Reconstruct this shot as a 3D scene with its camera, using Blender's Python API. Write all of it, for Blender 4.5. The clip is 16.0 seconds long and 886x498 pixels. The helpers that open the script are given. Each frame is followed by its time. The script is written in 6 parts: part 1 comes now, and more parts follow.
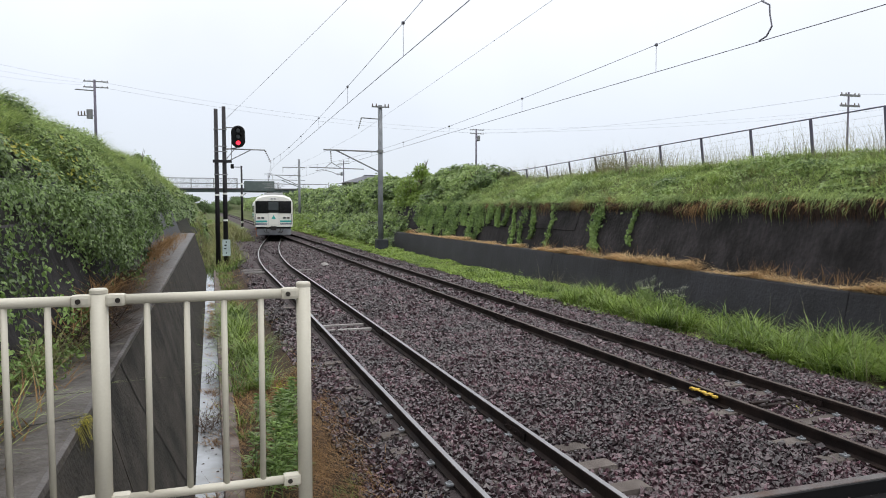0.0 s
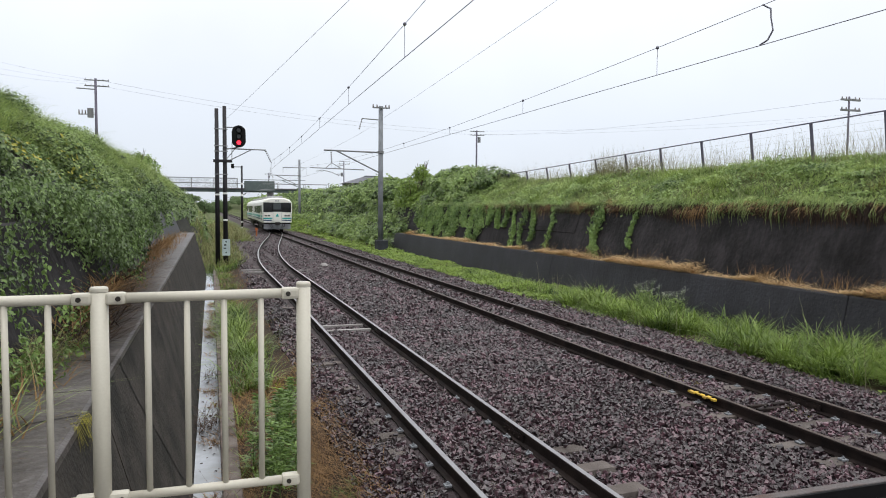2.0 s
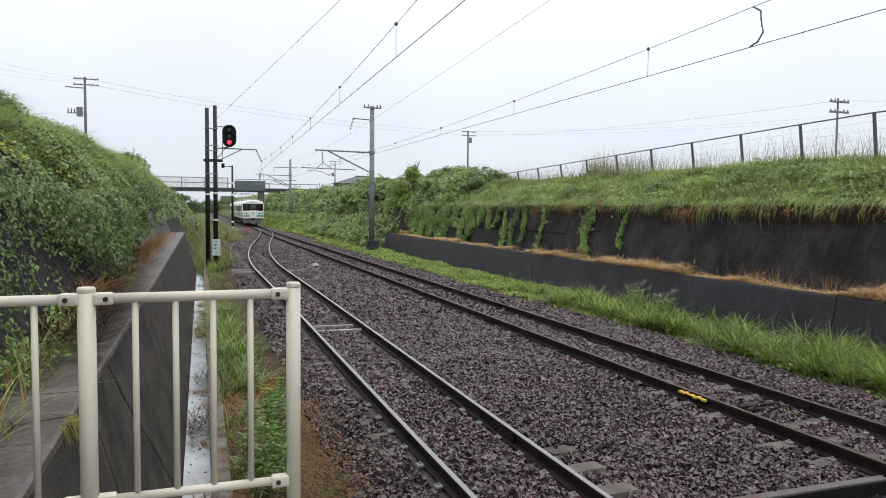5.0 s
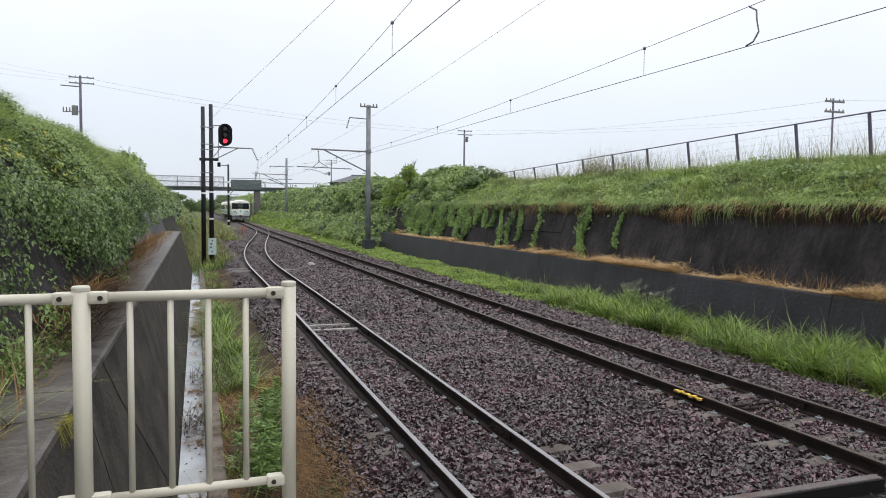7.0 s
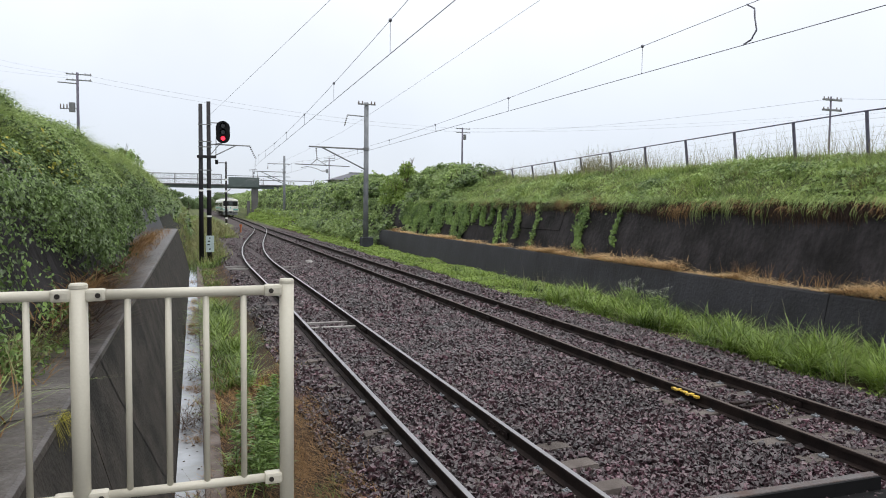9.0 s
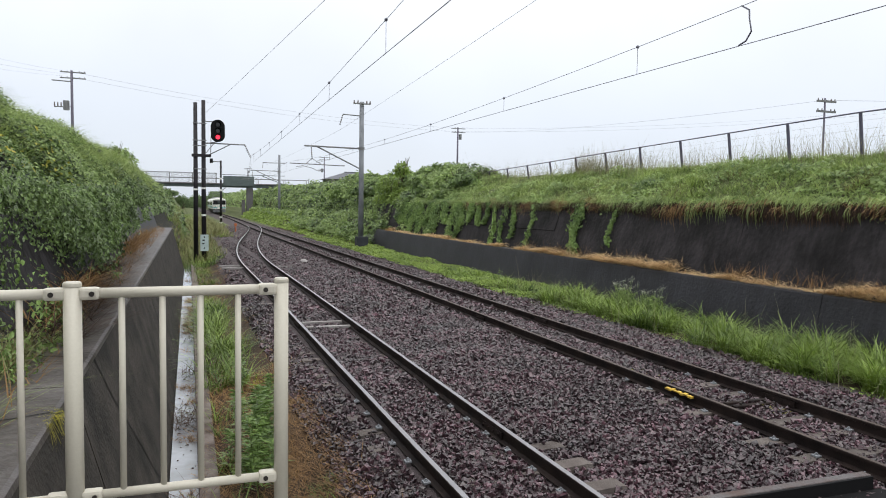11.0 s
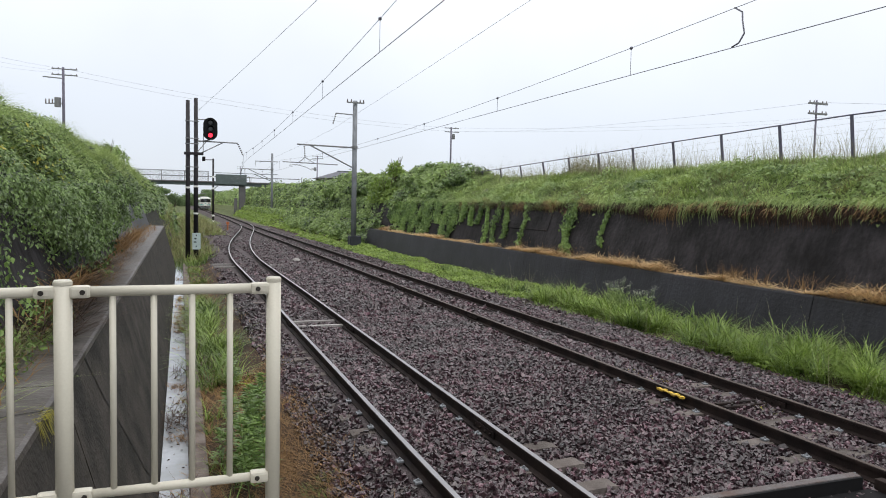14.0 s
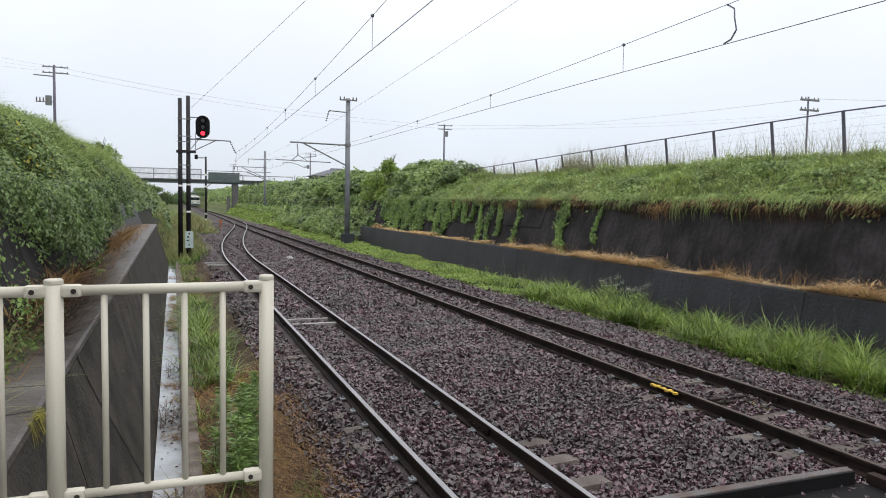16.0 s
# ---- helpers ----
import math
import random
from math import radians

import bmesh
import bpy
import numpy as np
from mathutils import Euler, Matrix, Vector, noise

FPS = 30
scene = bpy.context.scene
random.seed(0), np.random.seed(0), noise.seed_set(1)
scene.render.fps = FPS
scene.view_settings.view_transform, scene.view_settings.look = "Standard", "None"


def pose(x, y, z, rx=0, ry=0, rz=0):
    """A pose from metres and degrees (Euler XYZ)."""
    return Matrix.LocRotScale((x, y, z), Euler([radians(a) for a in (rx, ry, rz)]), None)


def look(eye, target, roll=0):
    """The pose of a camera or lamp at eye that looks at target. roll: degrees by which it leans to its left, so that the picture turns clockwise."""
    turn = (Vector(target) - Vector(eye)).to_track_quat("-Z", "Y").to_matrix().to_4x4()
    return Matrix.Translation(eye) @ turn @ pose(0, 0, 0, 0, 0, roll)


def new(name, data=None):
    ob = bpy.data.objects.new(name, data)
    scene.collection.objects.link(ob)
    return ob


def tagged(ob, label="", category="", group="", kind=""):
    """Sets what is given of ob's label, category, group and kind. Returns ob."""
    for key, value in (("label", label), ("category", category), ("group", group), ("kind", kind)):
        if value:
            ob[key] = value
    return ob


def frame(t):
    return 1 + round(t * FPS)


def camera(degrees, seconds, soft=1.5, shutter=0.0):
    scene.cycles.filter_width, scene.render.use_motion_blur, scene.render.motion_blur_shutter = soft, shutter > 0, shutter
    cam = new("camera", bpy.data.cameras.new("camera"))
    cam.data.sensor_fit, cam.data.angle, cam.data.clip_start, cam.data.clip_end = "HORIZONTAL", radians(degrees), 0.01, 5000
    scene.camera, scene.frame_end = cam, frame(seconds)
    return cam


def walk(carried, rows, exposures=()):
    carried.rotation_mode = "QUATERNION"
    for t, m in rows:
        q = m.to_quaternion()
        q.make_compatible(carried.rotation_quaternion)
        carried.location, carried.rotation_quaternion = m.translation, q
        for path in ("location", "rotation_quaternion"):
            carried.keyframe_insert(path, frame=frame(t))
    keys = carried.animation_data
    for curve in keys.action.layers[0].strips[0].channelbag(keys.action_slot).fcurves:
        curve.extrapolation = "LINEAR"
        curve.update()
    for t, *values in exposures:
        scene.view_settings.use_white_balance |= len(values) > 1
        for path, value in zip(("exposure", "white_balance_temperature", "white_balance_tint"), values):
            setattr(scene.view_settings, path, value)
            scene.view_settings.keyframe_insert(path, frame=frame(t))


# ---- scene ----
cam = camera(63.3, 16.0, soft=1.0)
PATH = [
    (0.0, pose(0.000, 0.000, 2.450, 86.600, -0.000, -18.520)),
    (0.5, pose(0.001, -0.000, 2.449, 86.614, 0.010, -18.456)),
    (1.0, pose(-0.002, 0.001, 2.449, 86.641, -0.038, -18.429)),
    (1.5, pose(-0.003, -0.003, 2.449, 86.651, -0.208, -18.459)),
    (2.0, pose(-0.004, -0.003, 2.449, 86.704, -0.426, -18.523)),
    (2.5, pose(-0.000, -0.002, 2.450, 86.759, -0.554, -18.703)),
    (3.0, pose(-0.002, -0.003, 2.451, 86.791, -0.718, -18.771)),
    (3.5, pose(-0.002, -0.002, 2.449, 86.787, -0.838, -18.943)),
    (4.0, pose(-0.000, 0.004, 2.450, 86.781, -0.686, -19.012)),
    (6.5, pose(0.003, 0.010, 2.448, 86.669, -0.602, -19.446)),
    (7.0, pose(0.005, 0.009, 2.448, 86.670, -0.607, -19.508)),
    (7.5, pose(0.006, 0.013, 2.445, 86.627, -0.479, -19.501)),
    (8.0, pose(0.002, 0.010, 2.448, 86.484, -0.480, -19.507)),
    (8.5, pose(0.003, 0.009, 2.450, 86.483, -0.574, -19.522)),
    (9.0, pose(0.004, 0.007, 2.448, 86.491, -0.679, -19.676)),
    (11.5, pose(0.003, 0.005, 2.447, 86.474, -0.888, -20.083)),
    (12.0, pose(0.002, 0.005, 2.447, 86.475, -0.889, -20.093)),
    (12.5, pose(0.002, 0.009, 2.447, 86.481, -1.045, -20.208)),
    (13.0, pose(0.003, 0.012, 2.448, 86.484, -1.135, -20.326)),
    (13.5, pose(0.003, 0.010, 2.447, 86.498, -1.236, -20.478)),
    (14.0, pose(0.003, 0.012, 2.448, 86.453, -1.207, -20.622)),
    (14.5, pose(0.005, 0.011, 2.448, 86.395, -1.251, -20.705)),
    (15.0, pose(0.004, 0.011, 2.446, 86.329, -1.093, -20.903)),
    (15.5, pose(0.005, 0.012, 2.445, 86.256, -1.022, -21.035)),
    (16.0, pose(0.007, 0.015, 2.447, 86.255, -1.011, -21.137)),
]
walk(cam, PATH, exposures=[(0.0, 0.0), (16.0, 0.0)])

# ---- light: bright overcast sky ----
world = bpy.data.worlds.new("overcast_sky")
scene.world = world
world.use_nodes = True
wn, wl = world.node_tree.nodes, world.node_tree.links
wn.clear()
sky = wn.new("ShaderNodeTexSky")
sky.sky_type = "NISHITA"
sky.sun_disc = False
sky.sun_elevation, sky.sun_rotation = radians(66), radians(158)
sky.air_density, sky.dust_density = 1.0, 1.0
sky_bg, cloud_bg, both, wout = (wn.new(k) for k in ("ShaderNodeBackground", "ShaderNodeBackground", "ShaderNodeAddShader", "ShaderNodeOutputWorld"))
sky_bg.inputs["Strength"].default_value = 0.02
# cloud cover: pale lavender low down, whiter and brighter towards the zenith
tex, sep, ramp, lift = (wn.new(k) for k in ("ShaderNodeTexCoord", "ShaderNodeSeparateXYZ", "ShaderNodeValToRGB", "ShaderNodeMapRange"))
wl.new(tex.outputs["Generated"], sep.inputs[0])
wl.new(sep.outputs["Z"], ramp.inputs["Fac"])
wl.new(sep.outputs["Z"], lift.inputs["Value"])
ramp.color_ramp.elements[0].color, ramp.color_ramp.elements[1].color = (0.82, 0.88, 1.0, 1), (1.0, 1.0, 1.0, 1)
ramp.color_ramp.elements[1].position = 0.45
lift.inputs["To Min"].default_value, lift.inputs["To Max"].default_value = 0.80, 1.75
wl.new(ramp.outputs[0], cloud_bg.inputs["Color"])
soft_cloud, thick, over = (wn.new(k) for k in ("ShaderNodeTexNoise", "ShaderNodeMapRange", "ShaderNodeMath"))
soft_cloud.inputs["Scale"].default_value, soft_cloud.inputs["Detail"].default_value = 2.2, 4
wl.new(tex.outputs["Generated"], soft_cloud.inputs["Vector"])
wl.new(soft_cloud.outputs["Fac"], thick.inputs["Value"])
thick.inputs["From Min"].default_value, thick.inputs["From Max"].default_value = 0.3, 0.7
thick.inputs["To Min"].default_value, thick.inputs["To Max"].default_value = 0.93, 1.07
over.operation = "MULTIPLY"
wl.new(lift.outputs[0], over.inputs[0])
wl.new(thick.outputs[0], over.inputs[1])
wl.new(over.outputs[0], cloud_bg.inputs["Strength"])
wl.new(sky.outputs[0], sky_bg.inputs["Color"])
wl.new(sky_bg.outputs[0], both.inputs[0])
wl.new(cloud_bg.outputs[0], both.inputs[1])
wl.new(both.outputs[0], wout.inputs["Surface"])
sun = new("sun", bpy.data.lights.new("sun", "SUN"))
sun.data.energy, sun.data.angle, sun.data.color = 1.1, radians(50), (1.0, 0.97, 0.92)
sun.matrix_world = look((8, -8, 50), (0, 12, 0))


# ---- materials ----
def material(name, base, rough=0.8, vary=0.25, scale=3.0, fine=60.0, bump=0.3, metal=0.0, second=None, split=0.5, per="", streak=0.0, spec=0.3, spread=None):
    """Base colour broken up at two scales, with a fine relief. per: "object" or "island" for a step of value from piece to piece."""
    m = bpy.data.materials.new(name)
    m.use_nodes = True
    n, l = m.node_tree.nodes, m.node_tree.links
    b = n["Principled BSDF"]
    tc = n.new("ShaderNodeTexCoord")
    n1, n2 = n.new("ShaderNodeTexNoise"), n.new("ShaderNodeTexNoise")
    n1.inputs["Scale"].default_value, n1.inputs["Detail"].default_value = scale, 5
    n2.inputs["Scale"].default_value, n2.inputs["Detail"].default_value = fine, 4
    for q in (n1, n2):
        l.new(tc.outputs["Object"], q.inputs["Vector"])
    ramp = n.new("ShaderNodeValToRGB")
    second = second or tuple(c * (1 - vary) for c in base)
    ramp.color_ramp.elements[0].position, ramp.color_ramp.elements[1].position = max(0, split - 0.16), min(1, split + 0.16)
    ramp.color_ramp.elements[0].color, ramp.color_ramp.elements[1].color = (*second, 1), (*base, 1)
    l.new(n1.outputs["Fac"], ramp.inputs["Fac"])
    hsv = n.new("ShaderNodeHueSaturation")
    l.new(ramp.outputs[0], hsv.inputs["Color"])
    mr = n.new("ShaderNodeMapRange")
    mr.inputs["To Min"].default_value, mr.inputs["To Max"].default_value = 1 - vary, 1 + vary
    src = n2.outputs["Fac"]
    if per:
        node, out = ("ShaderNodeObjectInfo", "Random") if per == "object" else ("ShaderNodeNewGeometry", "Random Per Island")
        g = n.new(node)
        mix = n.new("ShaderNodeMath")
        mix.operation = "MULTIPLY_ADD"
        mix.inputs[1].default_value = 0.7
        sc = n.new("ShaderNodeMath")
        sc.operation = "MULTIPLY"
        sc.inputs[1].default_value = 0.3
        l.new(n2.outputs["Fac"], sc.inputs[0])
        rand = g.outputs[out]
        if spread:
            pw = n.new("ShaderNodeMath")
            pw.operation = "POWER"
            pw.inputs[1].default_value = spread[2]
            l.new(rand, pw.inputs[0])
            rand = pw.outputs[0]
        l.new(rand, mix.inputs[0])
        l.new(sc.outputs[0], mix.inputs[2])
        src = mix.outputs[0]
    if spread:
        mr.inputs["To Min"].default_value, mr.inputs["To Max"].default_value = spread[:2]
    l.new(src, mr.inputs["Value"])
    value = mr.outputs[0]
    if streak:
        mp, ns, sr, mul = n.new("ShaderNodeMapping"), n.new("ShaderNodeTexNoise"), n.new("ShaderNodeMapRange"), n.new("ShaderNodeMath")
        mp.inputs["Scale"].default_value = (3.2, 3.2, 0.28)
        ns.inputs["Scale"].default_value, ns.inputs["Detail"].default_value, ns.inputs["Roughness"].default_value = 1.6, 7, 0.7
        l.new(tc.outputs["Object"], mp.inputs["Vector"])
        l.new(mp.outputs[0], ns.inputs["Vector"])
        l.new(ns.outputs["Fac"], sr.inputs["Value"])
        sr.inputs["From Min"].default_value, sr.inputs["From Max"].default_value = 0.3, 0.7
        sr.inputs["To Min"].default_value, sr.inputs["To Max"].default_value = 1 - streak, 1 + streak
        mul.operation = "MULTIPLY"
        l.new(value, mul.inputs[0])
        l.new(sr.outputs[0], mul.inputs[1])
        value = mul.outputs[0]
    l.new(value, hsv.inputs["Value"])
    l.new(hsv.outputs[0], b.inputs["Base Color"])
    b.inputs["Roughness"].default_value, b.inputs["Metallic"].default_value = rough, metal
    b.inputs["Specular IOR Level"].default_value = 0.5 if rough < 0.45 and spec < 0.5 else spec
    if bump:
        bp = n.new("ShaderNodeBump")
        bp.inputs["Strength"].default_value, bp.inputs["Distance"].default_value = bump, 0.02
        l.new(n2.outputs["Fac"], bp.inputs["Height"])
        l.new(bp.outputs[0], b.inputs["Normal"])
    return m


def leaf_material(name, low, high, translucent=0.3, rough=0.5, patch=0.5, grain=0.9):
    """Foliage: the colour steps from leaf to leaf and in patches, and some light comes through."""
    m = bpy.data.materials.new(name)
    m.use_nodes = True
    n, l = m.node_tree.nodes, m.node_tree.links
    b, out = n["Principled BSDF"], n["Material Output"]
    g, tc, big = n.new("ShaderNodeNewGeometry"), n.new("ShaderNodeTexCoord"), n.new("ShaderNodeTexNoise")
    big.inputs["Scale"].default_value, big.inputs["Detail"].default_value = grain, 4
    l.new(tc.outputs["Object"], big.inputs["Vector"])
    fac = n.new("ShaderNodeMath")
    fac.operation = "MULTIPLY_ADD"
    fac.inputs[1].default_value, fac.inputs[2].default_value = 0.55, -0.25 + 0.25 * (1 - patch)
    l.new(g.outputs["Random Per Island"], fac.inputs[0])
    add = n.new("ShaderNodeMath")
    add.operation = "ADD"
    sp = n.new("ShaderNodeMapRange")
    sp.inputs["From Min"].default_value, sp.inputs["From Max"].default_value = 0.3, 0.7
    sp.inputs["To Max"].default_value = patch * 1.4
    l.new(big.outputs["Fac"], sp.inputs["Value"])
    l.new(fac.outputs[0], add.inputs[0])
    l.new(sp.outputs[0], add.inputs[1])
    ramp = n.new("ShaderNodeValToRGB")
    ramp.color_ramp.elements[0].color, ramp.color_ramp.elements[1].color = (*low, 1), (*high, 1)
    l.new(add.outputs[0], ramp.inputs["Fac"])
    l.new(ramp.outputs[0], b.inputs["Base Color"])
    b.inputs["Roughness"].default_value, b.inputs["Specular IOR Level"].default_value = rough, 0.4
    tr, mix = n.new("ShaderNodeBsdfTranslucent"), n.new("ShaderNodeMixShader")
    l.new(ramp.outputs[0], tr.inputs["Color"])
    mix.inputs[0].default_value = translucent
    l.new(b.outputs[0], mix.inputs[1])
    l.new(tr.outputs[0], mix.inputs[2])
    l.new(mix.outputs[0], out.inputs["Surface"])
    return m


def glow(name, col, strength):
    m = bpy.data.materials.new(name)
    m.use_nodes = True
    b = m.node_tree.nodes["Principled BSDF"]
    b.inputs["Base Color"].default_value = (*col, 1)
    b.inputs["Emission Color"].default_value, b.inputs["Emission Strength"].default_value = (*col, 1), strength
    return m


M_BALLAST = material("ballast", (0.085, 0.069, 0.072), 0.9, 0.6, 0.9, 26.0, 1.0, second=(0.036, 0.028, 0.030))
M_STONE = material("ballast_stone", (0.038, 0.0195, 0.0245), 0.29, 0.98, 0.8, 40.0, 0.35, second=(0.0135, 0.0075, 0.0092), per="island", spread=(0.05, 5.0, 2.9), spec=0.72)
M_SOIL = material("bank_soil", (0.018, 0.017, 0.010), 0.95, 0.5, 1.8, 12.0, 1.0, second=(0.006, 0.007, 0.004))
M_TURF = material("far_turf", (0.105, 0.125, 0.045), 0.95, 0.4, 0.4, 18.0, 0.8, second=(0.055, 0.07, 0.025))
M_CESS = material("cess_soil", (0.062, 0.040, 0.027), 0.95, 0.5, 1.6, 45.0, 0.9, second=(0.035, 0.026, 0.018))
M_WALL = material("weathered_concrete", (0.023, 0.023, 0.029), 0.55, 0.35, 0.8, 14.0, 0.5, second=(0.012, 0.012, 0.0155), streak=0.35, spec=0.35)
M_DRAINWALL = material("stained_drain_wall", (0.048, 0.041, 0.035), 0.85, 0.55, 2.4, 26.0, 0.8, second=(0.013, 0.012, 0.0095), streak=0.14)
M_WALL_UP = material("mossy_concrete", (0.030, 0.027, 0.029), 0.78, 0.5, 0.9, 9.0, 1.0, second=(0.008, 0.007, 0.007), streak=0.5, spec=0.2)
M_COPING = material("worn_coping", (0.088, 0.078, 0.074), 0.45, 0.45, 2.2, 18.0, 0.6, second=(0.026, 0.020, 0.016))
M_CONC = material("pale_concrete", (0.33, 0.32, 0.31), 0.85, 0.25, 2.0, 50.0, 0.4, second=(0.22, 0.205, 0.20))
M_SLEEPER = material("sleeper_concrete", (0.125, 0.108, 0.10), 0.88, 0.3, 3.0, 50.0, 0.5, second=(0.07, 0.058, 0.053), per="object")
M_RUST = material("dark_rusty_steel", (0.026, 0.018, 0.016), 0.7, 0.35, 4.0, 60.0, 0.25, second=(0.012, 0.009, 0.009), spec=0.12)
M_BEAM = material("worn_beam", (0.105, 0.098, 0.10), 0.6, 0.35, 2.5, 40.0, 0.4, second=(0.075, 0.04, 0.03), split=0.42)
M_RAILTOP = material("polished_rail_head", (0.33, 0.325, 0.335), 0.36, 0.15, 3.0, 70.0, 0.05, metal=0.9)
M_RAILTOP_DULL = material("dull_rail_head", (0.075, 0.055, 0.045), 0.5, 0.3, 3.0, 70.0, 0.08, metal=0.2)
# the pale blue-grey base colour paints in the sky's reflection on the water
M_WATER = material("sky_tinted_drain_water", (0.33, 0.355, 0.39), 0.05, 0.12, 2.0, 8.0, 0.02, second=(0.25, 0.265, 0.28))
M_LIP = material("dirty_drain_lip", (0.20, 0.17, 0.155), 0.85, 0.35, 4.0, 40.0, 0.5, second=(0.07, 0.05, 0.042))
M_FENCE = material("cream_paint", (0.50, 0.475, 0.40), 0.42, 0.06, 2.5, 90.0, 0.06)
M_BOLT = material("dark_bolt", (0.05, 0.045, 0.04), 0.5, 0.2, 20.0, 90.0, 0.1, metal=0.6)
M_POLE = material("grey_pole_concrete", (0.23, 0.245, 0.265), 0.75, 0.2, 1.5, 40.0, 0.2, second=(0.15, 0.16, 0.175))
M_BLACKPOLE = material("tarred_pole", (0.020, 0.018, 0.022), 0.55, 0.3, 2.0, 30.0, 0.2)
M_GALV = material("galvanised_steel", (0.22, 0.225, 0.23), 0.55, 0.2, 5.0, 60.0, 0.1, metal=0.5)
M_WIRE = material("dark_wire", (0.17, 0.17, 0.20), 0.6, 0.1, 5.0, 50.0, 0.0)
M_INSUL = material("brown_insulator", (0.13, 0.10, 0.09), 0.3, 0.2, 8.0, 50.0, 0.0)
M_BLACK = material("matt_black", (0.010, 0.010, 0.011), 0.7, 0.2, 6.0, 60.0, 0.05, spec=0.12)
M_BOARD = material("pale_blue_board", (0.46, 0.56, 0.57), 0.6, 0.12, 3.0, 60.0, 0.05)
M_WHITE = material("white_paint", (0.75, 0.75, 0.73), 0.5, 0.08, 3.0, 60.0, 0.05)
M_YELLOW = material("yellow_paint", (0.62, 0.42, 0.05), 0.6, 0.3, 14.0, 60.0, 0.15, second=(0.16, 0.10, 0.03), split=0.45)
M_ORANGE = material("orange_post", (0.42, 0.13, 0.05), 0.6, 0.2, 6.0, 60.0, 0.1)
M_TRAIN = material("train_white", (0.77, 0.77, 0.72), 0.38, 0.05, 1.0, 30.0, 0.02)
M_TRAIN_ROOF = material("train_roof", (0.40, 0.41, 0.41), 0.7, 0.2, 1.5, 30.0, 0.1)
M_TEAL = material("teal_band", (0.03, 0.36, 0.33), 0.4, 0.06, 2.0, 40.0, 0.0)
M_NAVY = material("navy_band", (0.02, 0.05, 0.13), 0.4, 0.06, 2.0, 40.0, 0.0)
M_GLASS = material("dark_window", (0.012, 0.013, 0.015), 0.08, 0.1, 2.0, 40.0, 0.0)
M_PANE = material("side_window", (0.06, 0.07, 0.075), 0.08, 0.1, 2.0, 40.0, 0.0)
M_CHASSIS = material("chassis", (0.028, 0.026, 0.026), 0.7, 0.3, 3.0, 40.0, 0.2)
M_FOOTING = material("dark_footing", (0.045, 0.05, 0.06), 0.8, 0.3, 2.0, 20.0, 0.3)
M_BRIDGE = material("bridge_steel", (0.10, 0.125, 0.125), 0.6, 0.2, 1.2, 20.0, 0.1)
M_PIER = material("pier_concrete", (0.15, 0.145, 0.15), 0.85, 0.25, 0.6, 12.0, 0.2)
M_MESH = material("fence_wire", (0.30, 0.31, 0.33), 0.6, 0.1, 4.0, 40.0, 0.0)
M_ROOF = material("grey_roof_tile", (0.11, 0.115, 0.135), 0.6, 0.2, 3.0, 20.0, 0.3)
M_PLASTER = material("house_wall", (0.34, 0.32, 0.29), 0.8, 0.1, 1.0, 20.0, 0.1)
M_UTILITY = material("utility_pole_grey", (0.13, 0.12, 0.16), 0.7, 0.2, 2.0, 30.0, 0.1)
M_FENCEPOST = material("slate_steel_post", (0.105, 0.10, 0.14), 0.6, 0.2, 3.0, 40.0, 0.1)
M_BARK = material("bark", (0.11, 0.085, 0.06), 0.9, 0.35, 6.0, 40.0, 0.6)
M_RED = glow("red_lamp", (1.0, 0.03, 0.06), 2.2)
M_DARKLENS = material("dark_lens", (0.02, 0.022, 0.02), 0.15, 0.1, 5.0, 40.0, 0.0)
# out of view; the pale tone is chosen to bounce light onto the fence
M_PLATFORM = material("bounce_paving", (0.34, 0.33, 0.31), 0.9, 0.25, 2.0, 70.0, 0.5)

L_IVY = leaf_material("ivy_leaf", (0.011, 0.024, 0.009), (0.175, 0.265, 0.08), 0.18, 0.36, 0.6, 1.7)
L_ROOT = leaf_material("dead_root", (0.016, 0.010, 0.008), (0.075, 0.044, 0.027), 0.15, 0.8)
L_KUDZU = leaf_material("bank_creeper_leaf", (0.085, 0.14, 0.045), (0.38, 0.50, 0.18), 0.44, 0.36)
L_BRIGHT = leaf_material("young_leaf", (0.12, 0.19, 0.035), (0.30, 0.41, 0.09), 0.4, 0.5)
L_GRASS = leaf_material("bank_grass", (0.10, 0.165, 0.045), (0.46, 0.56, 0.20), 0.36, 0.5)
L_LUSH = leaf_material("lush_grass", (0.022, 0.054, 0.010), (0.29, 0.405, 0.085), 0.32, 0.42)
L_WEED = leaf_material("weed_leaf", (0.045, 0.09, 0.022), (0.29, 0.43, 0.12), 0.3, 0.4)
L_DRY = leaf_material("dry_grass", (0.38, 0.25, 0.115), (0.74, 0.56, 0.32), 0.3, 0.7)
L_RUSSET = leaf_material("russet_grass", (0.13, 0.07, 0.035), (0.36, 0.22, 0.09), 0.3, 0.7)
L_YELLOW = leaf_material("yellowing_leaf", (0.24, 0.27, 0.035), (0.46, 0.40, 0.06), 0.35, 0.5)
L_OLIVE = leaf_material("olive_grass", (0.085, 0.095, 0.035), (0.31, 0.30, 0.13), 0.3, 0.6)
L_STALK = leaf_material("seed_stalk", (0.16, 0.15, 0.09), (0.30, 0.28, 0.17), 0.2, 0.7)
L_FLOWER = leaf_material("white_floret", (0.5, 0.55, 0.4), (0.75, 0.75, 0.65), 0.3, 0.6)
# distance haze is put into these paler, greyer greens
L_FAR = leaf_material("hazed_tree_leaf", (0.10, 0.15, 0.07), (0.22, 0.30, 0.14), 0.35, 0.6)


